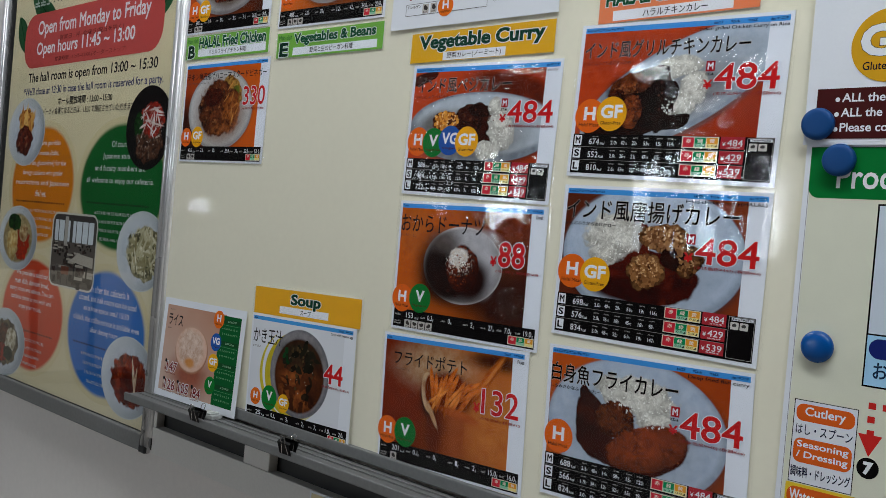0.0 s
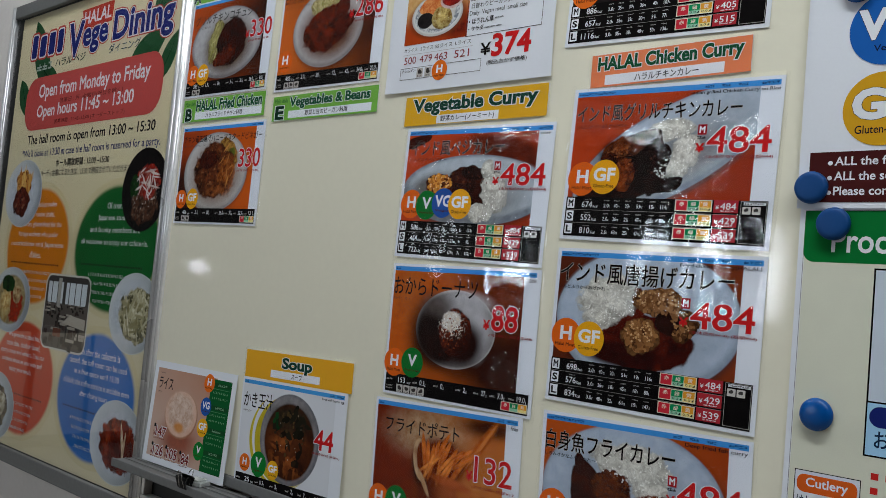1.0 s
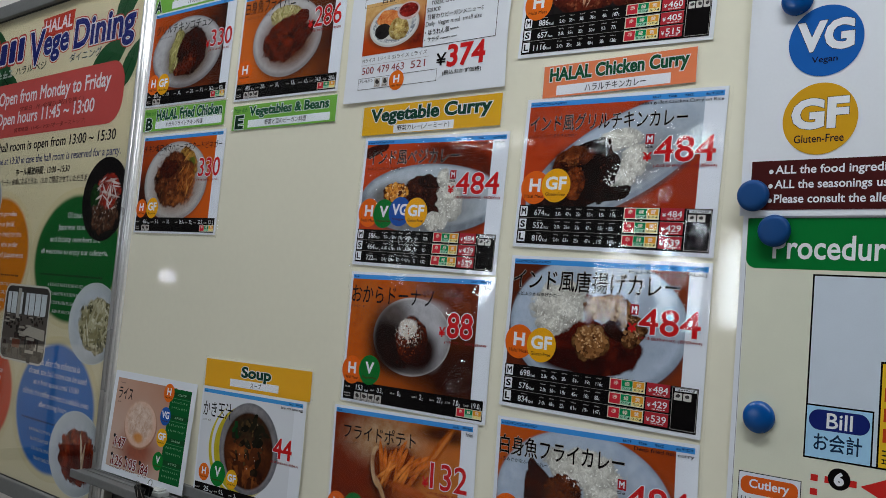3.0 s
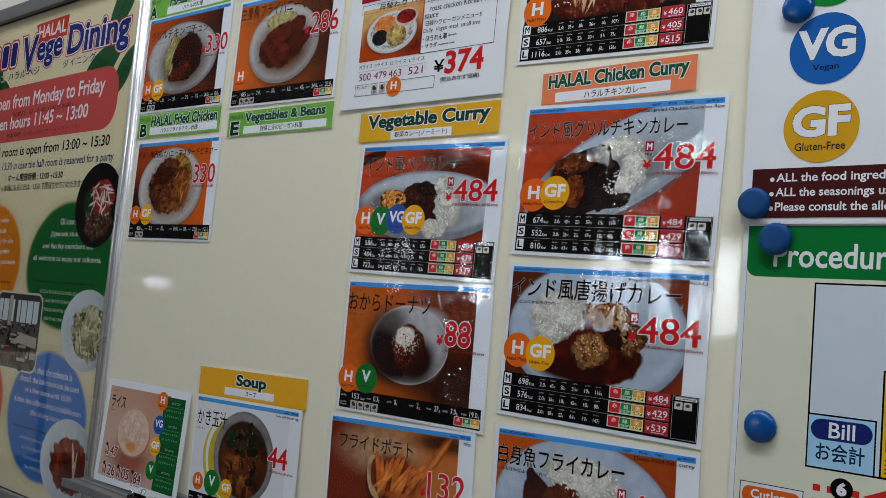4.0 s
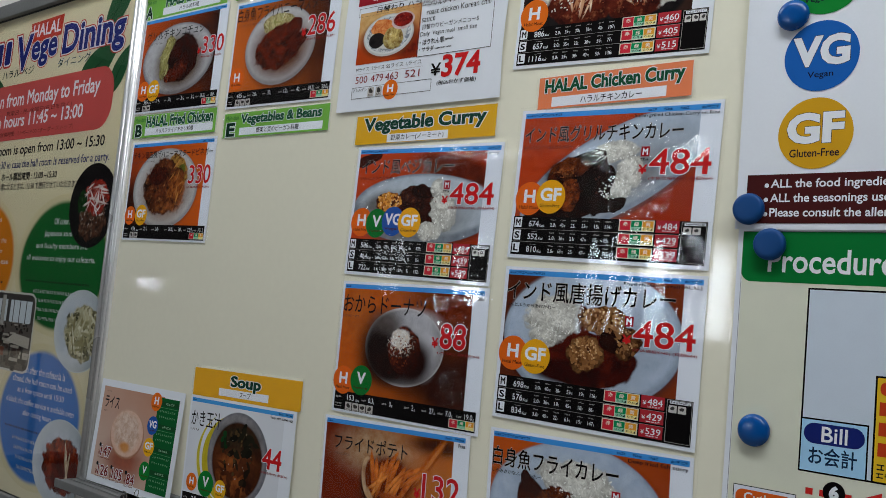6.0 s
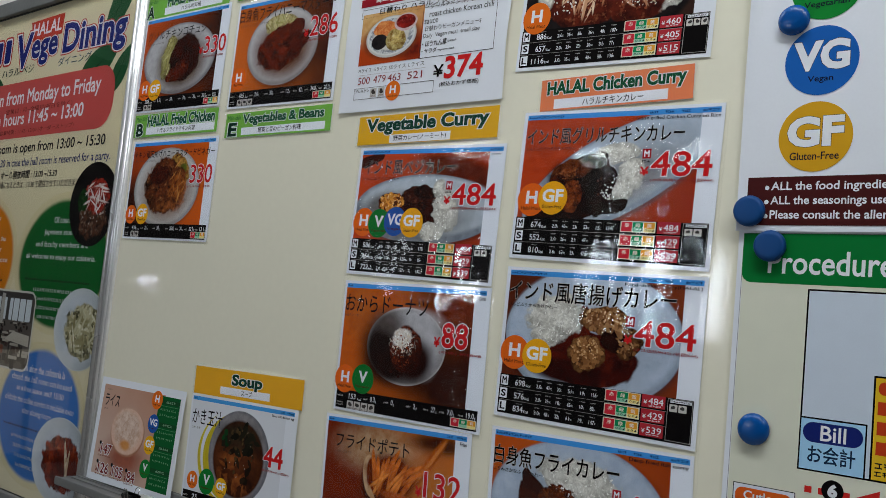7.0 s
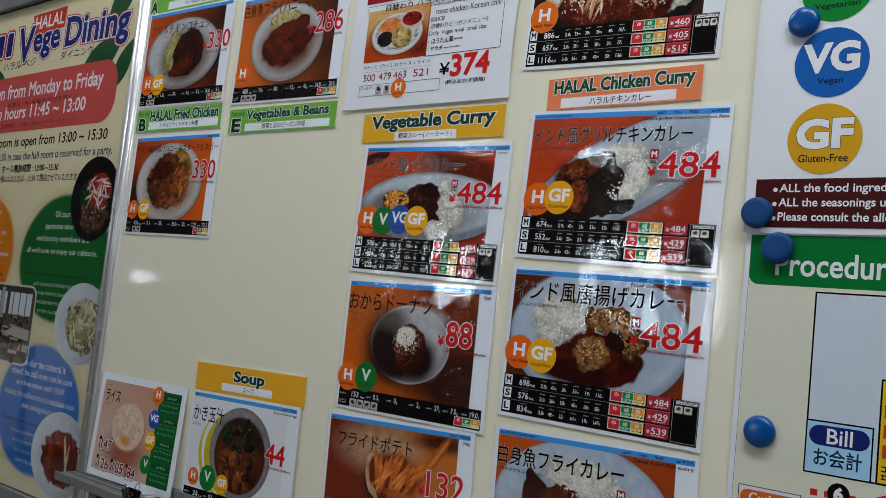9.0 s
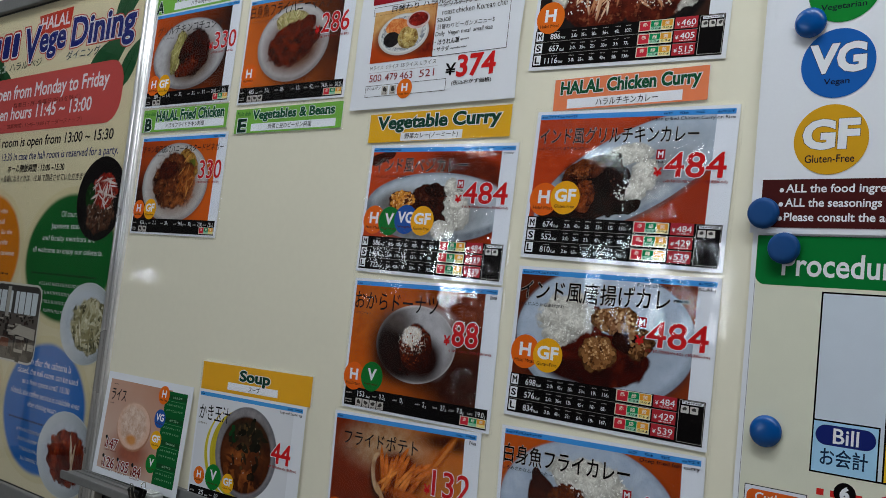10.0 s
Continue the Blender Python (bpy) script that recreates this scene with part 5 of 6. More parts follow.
def dish_card(x, z, turn, label, name_jp, title, photo, badges, kcal, nums, price, price_box, english=None, film=FILM_FLAT, icons=2, tax="(本体価格) (税額)", yen=True, y=-0.0012, lean=0.0):
    s = card(x, z, turn, label, film, y=y, lean=lean)
    s.rect("blue_strip", 5, 4.5, 289, 11.5, BLUEBAR, 1)
    s.bars("strip_writing", 7, 6.5, 18, 9.5, ink(24, 70, 120), 2, count=3, gap=0.2)
    s.bars("strip_writing", 252, 6.5, 264, 9.5, ink(24, 70, 120), 2, count=4, gap=0.2)
    s.bars("strip_writing", 270, 6.5, 287, 9.5, ink(24, 70, 120), 2, count=5, gap=0.2)
    if photo:
        lay_photo(s, "photo_" + name_jp, photo, (5, 11.5, 268, 178))
    s.text("dish_name", name_jp, *title, DARK, 4, bold=0.006)
    s.text("dish_reading", READING[name_jp], title[0], title[3] + 4.5, title[0] + 5.2 * len(READING[name_jp]), title[3] + 9, ink(84, 70, 62), 4, bold=0.0)
    if english:
        s.text("dish_english", english, 292 - 3.0 * len(english), 13.5, 289, 19, DARK, 4)
    u0, v0, u1, v1 = price_box
    price_tag(s, price, price_box, (u0 - 15, v1 - 14, u0 - 4, v1) if yen else None, (tax, u0 - 4, v1 + 5, 289, v1 + 10), weight=0.022 if len(price) == 2 else 0.008)
    for k, (key, u, v, r) in enumerate(badges):
        badge(s, key, u, v, r, 5 + 0.45 * k)
    t = s.rect("nutrition_strip", 4.5, 177, 291, 206, BLACK, 2)
    s.text("calories", kcal, 33, 181.5, 48, 190, WHITE, 3, t, bold=0.008)
    s.text("unit", "Kcal", 52.5, 187, 60, 190.5, WHITE, 3, t)
    s.bars("heading", 7, 185, 20, 187.5, ink(200, 196, 194), 3, t, count=4)
    s.bars("heading", 7, 196, 22, 198, ink(200, 196, 194), 3, t, count=4)
    s.bars("heading", 7, 200, 22, 202, ink(200, 196, 194), 3, t, count=4)
    for u, n in zip((80, 124, 170, 205, 236, 271), nums):
        s.text("nutrient", n, u, 181.5, u + 4.0 * len(n.replace(".", "")) + (2 if "." in n else 0), 189.2, WHITE, 3, t, bold=0.006)
        w_ = 4.0 * len(n.replace(".", "")) + (2 if "." in n else 0)
        s.text("unit", "g", u + w_ + 1, 186.5, u + w_ + 3, 190.5, WHITE, 3, t, bold=0.0)
        s.bars("heading", u - 15, 185.5, u - 5, 188, ink(190, 186, 184), 3, t, count=4)
    traffic(s, 243, 191, 290, 204, t, 3, numbers=False)
    for k in range(icons):
        u = 30 + 15.6 * k
        s.rect("allergen_icon", u, 193, u + 14, 205.5, ink(196, 190, 186), 3, 1, parent=t)
        s.oval("icon_mark", u + 7, 198.5, 4, 3.4, ink(64, 58, 56), 4, parent=t, n=12, wob=0.18, seed=k)
        s.bars("icon_caption", u + 2, 203, u + 12, 204.6, ink(64, 58, 56), 4, t, count=3)
    return s


photo_do = (((210, 116, 34), (84, 36, 20), -14), [
    b(250, 40, 44, 50, (150, 70, 34), (112, 50, 28), soft=0.5, wob=0.4), b(60, 60, 90, 60, (216, 124, 40), (198, 106, 34), soft=0.6), b(40, 46, 26, 40, (196, 128, 66), (186, 116, 54), soft=0.8, amount=0.5), b(236, 150, 60, 40, (58, 27, 18), (80, 36, 22), soft=0.5, wob=0.3), b(162, 114, 80, 58, (60, 26, 16), (76, 34, 20), soft=0.2, amount=0.6), b(142, 97, 80, 60, (210, 205, 203), (224, 220, 218), soft=0.012),
    b(144, 97, 77, 57, (150, 146, 148), (174, 170, 170), soft=0.04), b(186, 100, 24, 38, (196, 194, 198), (210, 208, 212), soft=0.4), b(160, 56, 46, 16, (188, 186, 190), (204, 202, 206), soft=0.5), b(92, 104, 42, 50, (34, 19, 16), (50, 29, 25), soft=0.55), b(118, 130, 46, 26, (40, 20, 16), (56, 30, 24), soft=0.5), b(104, 62, 30, 16, (96, 84, 80), (116, 104, 100), soft=0.7, amount=0.8),
    b(164, 118, 36, 34, (42, 16, 12), (60, 24, 18), soft=0.45, grain=60), b(144, 101, 33, 36, (136, 54, 26), (54, 20, 13), wob=0.3, grain=110, turn=20, shade=0.5, hi=(190, 104, 58), hi_scale=240), b(158, 116, 24, 24, (64, 24, 15), (44, 17, 12), soft=0.5, amount=0.8), b(134, 84, 19, 14, (240, 238, 236), (212, 202, 194), wob=0.9, wob_scale=80, kind="r", grain=120, soft=0.2, turn=20), b(136, 92, 25, 20, (236, 230, 222), (222, 206, 190), patch=(230, 0.57), soft=0.3, wob=0.5), b(118, 138, 3, 2.4, (70, 30, 22), (70, 30, 22)), b(134, 144, 2.4, 2, (60, 24, 18), (60, 24, 18)), b(126, 132, 1.6, 1.4, (60, 24, 18), (60, 24, 18))], [
    chunks(136, 86, 20, 15, 120, (0.6, 1.5), (250, 249, 247), (214, 204, 196), 95, None, (0.7, 1.0), 'photo_sugar'),
    chunks(143, 104, 24, 26, 60, (0.8, 2.0), (170, 84, 46), (58, 22, 14), 96)])
dish_card(-0.1825, 1.2425, 0.3, "laminated menu card of a soy-pulp doughnut", "おからドーナツ", (6, 22, 182, 49), photo_do, (("H", 20.5, 159, 22.5), ("V", 60, 156, 23.5)), "153", ("0.3", "0", "2", "27", "7.0", "19.0"), "88", (214, 56, 261, 92), "Donut", FILM_CREASED, 4, "(本体) 税額¥8")

fry = random.Random(11)
photo_fr = (((126, 44, 14), (206, 128, 54), -20), [
    b(40, 80, 80, 120, (128, 46, 16), (148, 58, 20), soft=0.6), b(116, 44, 74, 34, (214, 190, 160), (190, 150, 110), soft=0.7, amount=0.85), b(240, 22, 50, 14, (70, 32, 20), (96, 46, 26), soft=0.7, wob=0.3), b(236, 120, 44, 60, (214, 146, 72), (198, 124, 54), soft=0.7),
    b(222, 52, 52, 8, (206, 122, 44), (176, 96, 34), turn=52, soft=0.3, shade=0.3), b(226, 48, 40, 3, (226, 156, 80), (206, 128, 54), turn=52, soft=0.4),
    b(140, 136, 42, 58, (168, 92, 42), (150, 76, 32), soft=0.12, wob=0.15), b(120, 136, 20, 54, (112, 48, 20), (128, 58, 26), soft=0.5), b(166, 140, 14, 50, (186, 110, 54), (170, 94, 42), soft=0.5), b(110, 92, 22, 34, (60, 24, 12), (84, 34, 16), soft=0.3), b(106, 86, 15, 32, (224, 200, 168), (206, 170, 130), soft=0.06, turn=10), b(111, 86, 12, 28, (124, 54, 22), (150, 70, 28), soft=0.1, turn=10), b(148, 82, 50, 32, (140, 62, 20), (104, 44, 16), soft=0.25, wob=0.4)]
    + [b(114 + 7.5 * k + fry.uniform(-4, 4), 76 + fry.uniform(-12, 12), 4.6, fry.uniform(22, 36), (232, 148, 64), (190, 100, 34), turn=10 - 6 * k + fry.uniform(-12, 12), soft=0.14, shade=0.25, grain=50, wob=0.3) for k in range(12)]
    + [b(140 + fry.uniform(-18, 24), 92 + fry.uniform(-8, 10), 3.2, fry.uniform(16, 24), (244, 176, 92), (214, 130, 54), turn=-20 - fry.uniform(0, 50), soft=0.2, shade=0.2, grain=50) for k in range(6)]
    + [b(172, 112, 42, 7, (206, 120, 54), (176, 92, 36), soft=0.3, amount=0.9, turn=-8), b(116, 120, 4, 22, (214, 184, 146), (196, 156, 116), turn=32, soft=0.3)])
dish_card(-0.191, 1.028, 1.8, "menu card of fried potatoes in a paper cup", "フライドポテト", (26, 27, 182, 50), photo_fr, (("H", 20.5, 159, 22.5), ("V", 60, 157, 24)), "201", ("0.1", "0", "1", "2", "15.0", "16.0"), "132", (215, 64, 284, 101), "Fries", FILM_FLAT, 1, "(本体価格) 税額¥12")

photo_a = (((200, 100, 42), (60, 30, 22), -10), [
    b(140, 106, 126, 76, (50, 28, 22), (70, 38, 28), soft=0.12, amount=0.7), b(137, 99, 126, 76, (140, 138, 142), (158, 156, 160), soft=0.012), b(137, 97, 120, 71, (186, 184, 188), (202, 202, 204), soft=0.06), b(146, 108, 80, 56, (96, 70, 52), (120, 96, 76), soft=0.4),
    b(100, 92, 22, 48, (198, 190, 136), (132, 122, 72), wob=0.6, kind="r", grain=110, turn=-14, shade=0.35), *shreds(100, 88, 18, 40, 16, (226, 220, 170), (150, 146, 84), 2, 1.5, (8, 18), 70), b(158, 98, 52, 50, (84, 30, 18), (30, 13, 11), wob=0.5, grain=38, shade=0.4, hi=(126, 54, 30), hi_scale=70, hi_amount=0.5), b(138, 128, 40, 20, (124, 48, 26), (48, 18, 13), wob=0.8, grain=50, turn=20, shade=0.3, hi=(190, 104, 62), hi_scale=80)])
dish_card(-0.881, 1.782, -1.0, "laminated menu card of grilled chicken with chilli paste", "グリルチキンコチュジャン", (14, 31, 266, 52), photo_a, (("H", 26, 161, 22), ("GF", 64, 162, 23)), "385", ("1.9", "30", "31", "31", "26.0", "8.0"), "330", (223, 63, 293, 98), None, FILM_FLAT, 2)

photo_bc = (((180, 84, 38), (216, 116, 40), 0), [
    b(30, 150, 70, 70, (60, 30, 24), (84, 42, 28), soft=0.5), b(137, 104, 114, 83, (110, 60, 34), (130, 70, 40), soft=0.08, amount=0.6), b(137, 101, 114, 83, (160, 158, 158), (178, 176, 176), soft=0.012), b(137, 99, 108, 78, (198, 196, 196), (212, 210, 210), soft=0.06), b(140, 106, 84, 64, (140, 110, 90), (160, 130, 108), soft=0.35, amount=0.8),
    b(168, 74, 44, 42, (206, 168, 90), (128, 80, 34), wob=0.7, kind="r", grain=90, shade=0.2), b(192, 62, 12, 10, (120, 130, 50), (90, 90, 40), wob=0.6, soft=0.3), b(132, 98, 68, 58, (142, 80, 46), (48, 22, 15), wob=0.5, grain=55, shade=0.4, hi=(206, 146, 96), hi_scale=90), b(180, 110, 30, 38, (196, 122, 58), (96, 46, 22), wob=0.9, kind="r", grain=80, amount=0.9, soft=0.15), *shreds(176, 94, 30, 44, 18, (214, 160, 90), (130, 66, 32), 4, 1.9, (6, 14), 60), b(150, 136, 34, 14, (178, 112, 62), (84, 40, 22), wob=0.9, grain=70, soft=0.2, turn=15), b(112, 74, 34, 20, (96, 40, 24), (52, 20, 15), wob=0.7, grain=50, hi=(140, 66, 38))])
dish_card(-0.871, 1.510, -0.6, "laminated menu card of fried chicken with honey mustard", "チキン竜田揚げハニーマスタードビネガー", (9, 22, 289, 37), photo_bc, (("H", 22, 158, 20), ("GF", 64, 157, 22)), "436", ("2.1", "30", "26.0", "30", "22.9", "13.1"), "330", (218, 56, 289, 93), None, FILM_FLAT, 2, yen=False)

photo_c = (((214, 124, 52), (84, 40, 26), -15), [
    b(146, 104, 99, 74, (70, 34, 22), (90, 44, 28), soft=0.12, amount=0.7), b(141, 98, 99, 74, (156, 154, 156), (174, 172, 174), soft=0.012), b(141, 96, 94, 69, (198, 196, 198), (212, 210, 212), soft=0.06), b(146, 104, 78, 54, (110, 70, 50), (134, 98, 76), soft=0.4),
    b(132, 56, 46, 20, (212, 202, 158), (150, 136, 86), wob=0.8, kind="r", grain=120, shade=0.2), *shreds(132, 54, 40, 15, 18, (232, 226, 190), (160, 156, 96), 6, 1.5, (8, 16)), b(140, 100, 66, 42, (146, 58, 28), (52, 18, 12), wob=0.5, grain=48, turn=12, shade=0.4, hi=(190, 100, 58), hi_scale=80, hi_amount=0.5), b(178, 66, 22, 16, (130, 50, 26), (72, 26, 16), wob=0.5, turn=20, shade=0.4), b(192, 98, 34, 14, (122, 46, 24), (64, 22, 15), wob=0.5, turn=35, shade=0.4)])
dish_card(-0.557, 1.766, -1.2, "laminated menu card of fried white fish with honey mustard", "白身魚フライハニーマスタード", (7, 14, 275, 40), photo_c, (("H", 26, 152, 22),), "485", ("2.0", "30", "12", "42", "34.0", "20.0"), "286", (216, 51, 287, 88), None, FILM_FLAT, 3)

# soup card: a bowl on plain white with a yellow swirl
photo_so = (((226, 228, 234), (226, 228, 234), 0), [
    b(132, 104, 96, 84, (206, 190, 60), (216, 200, 70), soft=0.01), b(138, 100, 94, 84, (226, 228, 234), (226, 228, 234), soft=0.01), b(140, 104, 88, 79, (198, 180, 52), (210, 194, 64), soft=0.01),
    b(152, 98, 84, 80, (112, 112, 118), (138, 136, 142), soft=0.015), b(150, 96, 79, 75, (138, 135, 138), (158, 154, 157), soft=0.06), b(152, 102, 70, 67, (116, 66, 36), (72, 38, 22), soft=0.04, grain=16, shade=0.45),
    b(150, 124, 52, 40, (176, 108, 56), (128, 70, 36), patch=(24, 0.52), soft=0.4, amount=0.75), b(152, 66, 56, 26, (62, 60, 44), (34, 34, 26), soft=0.5, amount=0.8)], [
    chunks(156, 78, 48, 34, 15, (9, 16), (52, 48, 34), (32, 30, 20), 91, None, (0.3, 0.6), "photo_seaweed"), chunks(160, 112, 40, 32, 8, (6, 12), (66, 50, 32), (40, 30, 20), 94, None, (0.35, 0.8), "photo_seaweed"),
    # The small pale flecks are glints on the broth, drawn into the print.
    chunks(112, 70, 12, 14, 4, (4, 8), (40, 96, 52), (26, 62, 34), 95, None, (0.4, 0.8), "photo_leaf"), chunks(152, 92, 50, 44, 16, (2.0, 4.6), (104, 84, 54), (64, 50, 32), 92, None, (0.5, 0.9), "photo_seaweed"), chunks(152, 92, 52, 44, 14, (0.7, 1.8), (222, 216, 200), (140, 124, 96), 93, None, (0.3, 0.6), "photo_foam")])
dish_card(-0.5555, 1.014, 1.2, "menu card of egg-drop soup standing in the tray", "かき玉汁", (9, 26, 98, 55), photo_so, (("H", 29, 157, 16), ("V", 71, 154, 23), ("GF", 114, 158, 17)), "25", ("0.3", "3", "2", "7", "1.0", "2.0"), "44", (222, 69, 270, 102), "Soup with beaten egg", None, 1, "(本体価格¥40) (税額¥4)", False, y=-0.0045, lean=0.6)


# rice card
def rice_card():
    s = card(-0.873, 1.008, 0.6, "white menu card of rice sizes standing in the tray", None, y=-0.0085, lean=3.2)
    ph = photo_material("photo_rice", ((212, 188, 176), (196, 150, 128), -60), [b(122, 152, 66, 34, (166, 84, 52), (150, 74, 46), soft=0.7, wob=0.3, amount=0.85), b(122, 101, 60, 48, (164, 116, 92), (180, 132, 108), soft=0.03), b(121, 99, 58, 46, (220, 184, 164), (228, 198, 182), soft=0.05), b(118, 96, 48, 38, (230, 212, 200), (204, 172, 154), wob=0.5, kind="r", grain=70, soft=0.25), b(120, 126, 18, 10, (220, 164, 106), (212, 150, 92), wob=0.6, soft=0.4)])
    s.rect("food_photo", 14, 14, 232, 196, ph, 1)
    g = s.rect("green_panel", 213, 16, 283, 196, ink(18, 92, 46), 2)
    for k in range(4):
        v = 20 + 44 * k
        s.rect("panel_band", 217, v + 2.5, 281, v + 11, ink(26, 74, 42), 2.5, parent=g)
        s.bars("panel_heading", 238, v + 4.5, 268, v + 8.5, ink(130, 172, 140), 3, g, count=5)
        s.rect("panel_line", 220, v + 14, 279, v + 14.8, ink(90, 150, 108), 3, parent=g)
        for j in range(2):
            s.bars("panel_figures", 222, v + 19.5 + 11 * j, 277, v + 23 + 11 * j, ink(112, 164, 126), 3, g, count=9, seed=k, gap=0.9)
    s.text("dish_name", "ライス", 24, 32, 78, 56, DARK, 4, bold=0.012)
    s.bars("dish_reading", 24, 62, 38, 64.5, ink(110, 90, 84), 4, count=4)
    s.bars("dish_reading", 26, 22.5, 44, 24.5, ink(110, 90, 84), 4, count=5)
    for t, u0, u1, v0, v1 in (("147", 38, 76, 134, 154), ("126", 38, 76, 172, 192), ("105", 92, 128, 172, 192), ("84", 146, 172, 174, 194)):
        s.text("price", t, u0, v0, u1, v1, ink(120, 40, 36), 5, bold=0.02, halo=WHITE, halo_width=0.04)
        s.text("yen_sign", "¥", u0 - 9, v1 - 10, u0 - 2, v1, ink(120, 40, 36), 5)
        s.oval("size_dot", u0 - 5, v0 - 1, 4, 4, DARK, 5, n=16)
        s.bars("price_note", u0 - 8, v1 + 3, u1, v1 + 5.5, ink(120, 60, 54), 5, count=6)
    for key, u, v in (("H", 207, 26), ("VG", 206, 72), ("GF", 204, 114), ("V", 202, 160)):
        badge(s, key, u, v, 18, 5)


rice_card()


# ---- heading strips ----
def strip(x0, z1, x1, z0, turn, label, colour, body, tbox, sub, sbox, white=None, letter="", text_ink=(24, 84, 54)):
    w, h = (x1 - x0) * 1000, (z1 - z0) * 1000
    s = card((x0 + x1) / 2, (z0 + z1) / 2, turn, label, FILM_FLAT, (w, h), name="heading_strip", category="sign", group="heading strips", pouch=5.0)
    s.rect("colour_ground", 0.3, 0.3, w - 0.3, h - 0.3, colour, 0.5)
    s.text("heading", body, tbox[0] * w, tbox[1] * h, tbox[2] * w, tbox[3] * h, ink(*text_ink), 3, bold=0.042, halo=WHITE, halo_width=0.045)
    if white:
        q = s.rect("white_band", white[0] * w, white[1] * h, white[2] * w, white[3] * h, WHITE, 1.5)
        s.text("reading", sub, sbox[0] * w, sbox[1] * h, sbox[2] * w, sbox[3] * h, DARK, 2.5, q)
    if letter:
        s.text("course_letter", letter, 0.04 * w, 0.42 * h, 0.115 * w, 0.92 * h, ink(18, 52, 36), 3, bold=0.04, halo=WHITE, halo_width=0.04)
        s.text("course_note", "Main dish", 0.02 * w, 0.10 * h, 0.15 * w, 0.28 * h, ink(60, 120, 60), 3)
    return s


LIME = ink(126, 184, 80)
strip(0.0205, 1.649, 0.25, 1.603, 0.0, "salmon laminated heading strip for chicken curry", ink(232, 140, 96), "HALAL Chicken Curry", (0.05, 0.10, 0.95, 0.60), "ハラルチキンカレー", (0.30, 0.69, 0.70, 0.90), (0.10, 0.64, 0.85, 0.94))
strip(-0.339, 1.6205, -0.0495, 1.5715, -0.4, "golden laminated heading strip for vegetable curry", ink(226, 178, 40), "Vegetable Curry", (0.07, 0.12, 0.93, 0.66), "野菜カレー(ノーミート)", (0.28, 0.72, 0.66, 0.93), (0.25, 0.69, 0.69, 0.97), text_ink=(22, 66, 50))
strip(-0.7065, 1.171, -0.4035, 1.119, 1.2, "golden laminated heading strip for soup", ink(232, 178, 46), "Soup", (0.37, 0.16, 0.64, 0.62), "スープ", (0.46, 0.66, 0.56, 0.84), (0.26, 0.62, 0.72, 0.88), text_ink=(22, 66, 50))
strip(-1.027, 1.673, -0.732, 1.6235, -0.7, "green laminated heading strip for fried chicken", LIME, "HALAL Fried Chicken", (0.17, 0.10, 0.96, 0.52), "ハラルフライドチキン料理", (0.30, 0.64, 0.75, 0.84), (0.16, 0.58, 0.97, 0.90), "B")
strip(-0.705, 1.653, -0.4085, 1.605, -0.6, "green laminated heading strip for vegetables and beans", LIME, "Vegetables & Beans", (0.18, 0.10, 0.93, 0.55), "野菜と豆のビーガン料理", (0.34, 0.66, 0.74, 0.86), (0.17, 0.62, 0.95, 0.92), "E")
strip(-1.04, 1.9345, -0.739, 1.8855, -0.9, "green laminated heading strip for halal meat", LIME, "HALAL Meat", (0.28, 0.08, 0.84, 0.52), "ハラル肉料理", (0.45, 0.64, 0.68, 0.84), (0.25, 0.58, 0.92, 0.90), "A")
strip(-0.712, 1.927, -0.409, 1.878, -1.3, "green laminated heading strip for fried fish", LIME, "HALAL Fish", (0.28, 0.08, 0.84, 0.52), "ハラル魚料理", (0.45, 0.64, 0.68, 0.84), (0.25, 0.58, 0.92, 0.90), "C")

over = card(-0.890, 1.9625, -0.4, "plain bright green laminated strip overlapping the heading below it", FILM_FLAT, (312, 50), y=-0.0042, name="heading_strip", category="sign", group="heading strips", pouch=5.0)
over.rect("colour_ground", 0.3, 0.3, 311.7, 49.7, ink(132, 184, 44), 0.5)


# ---- the sheet with the set meal of the day ----


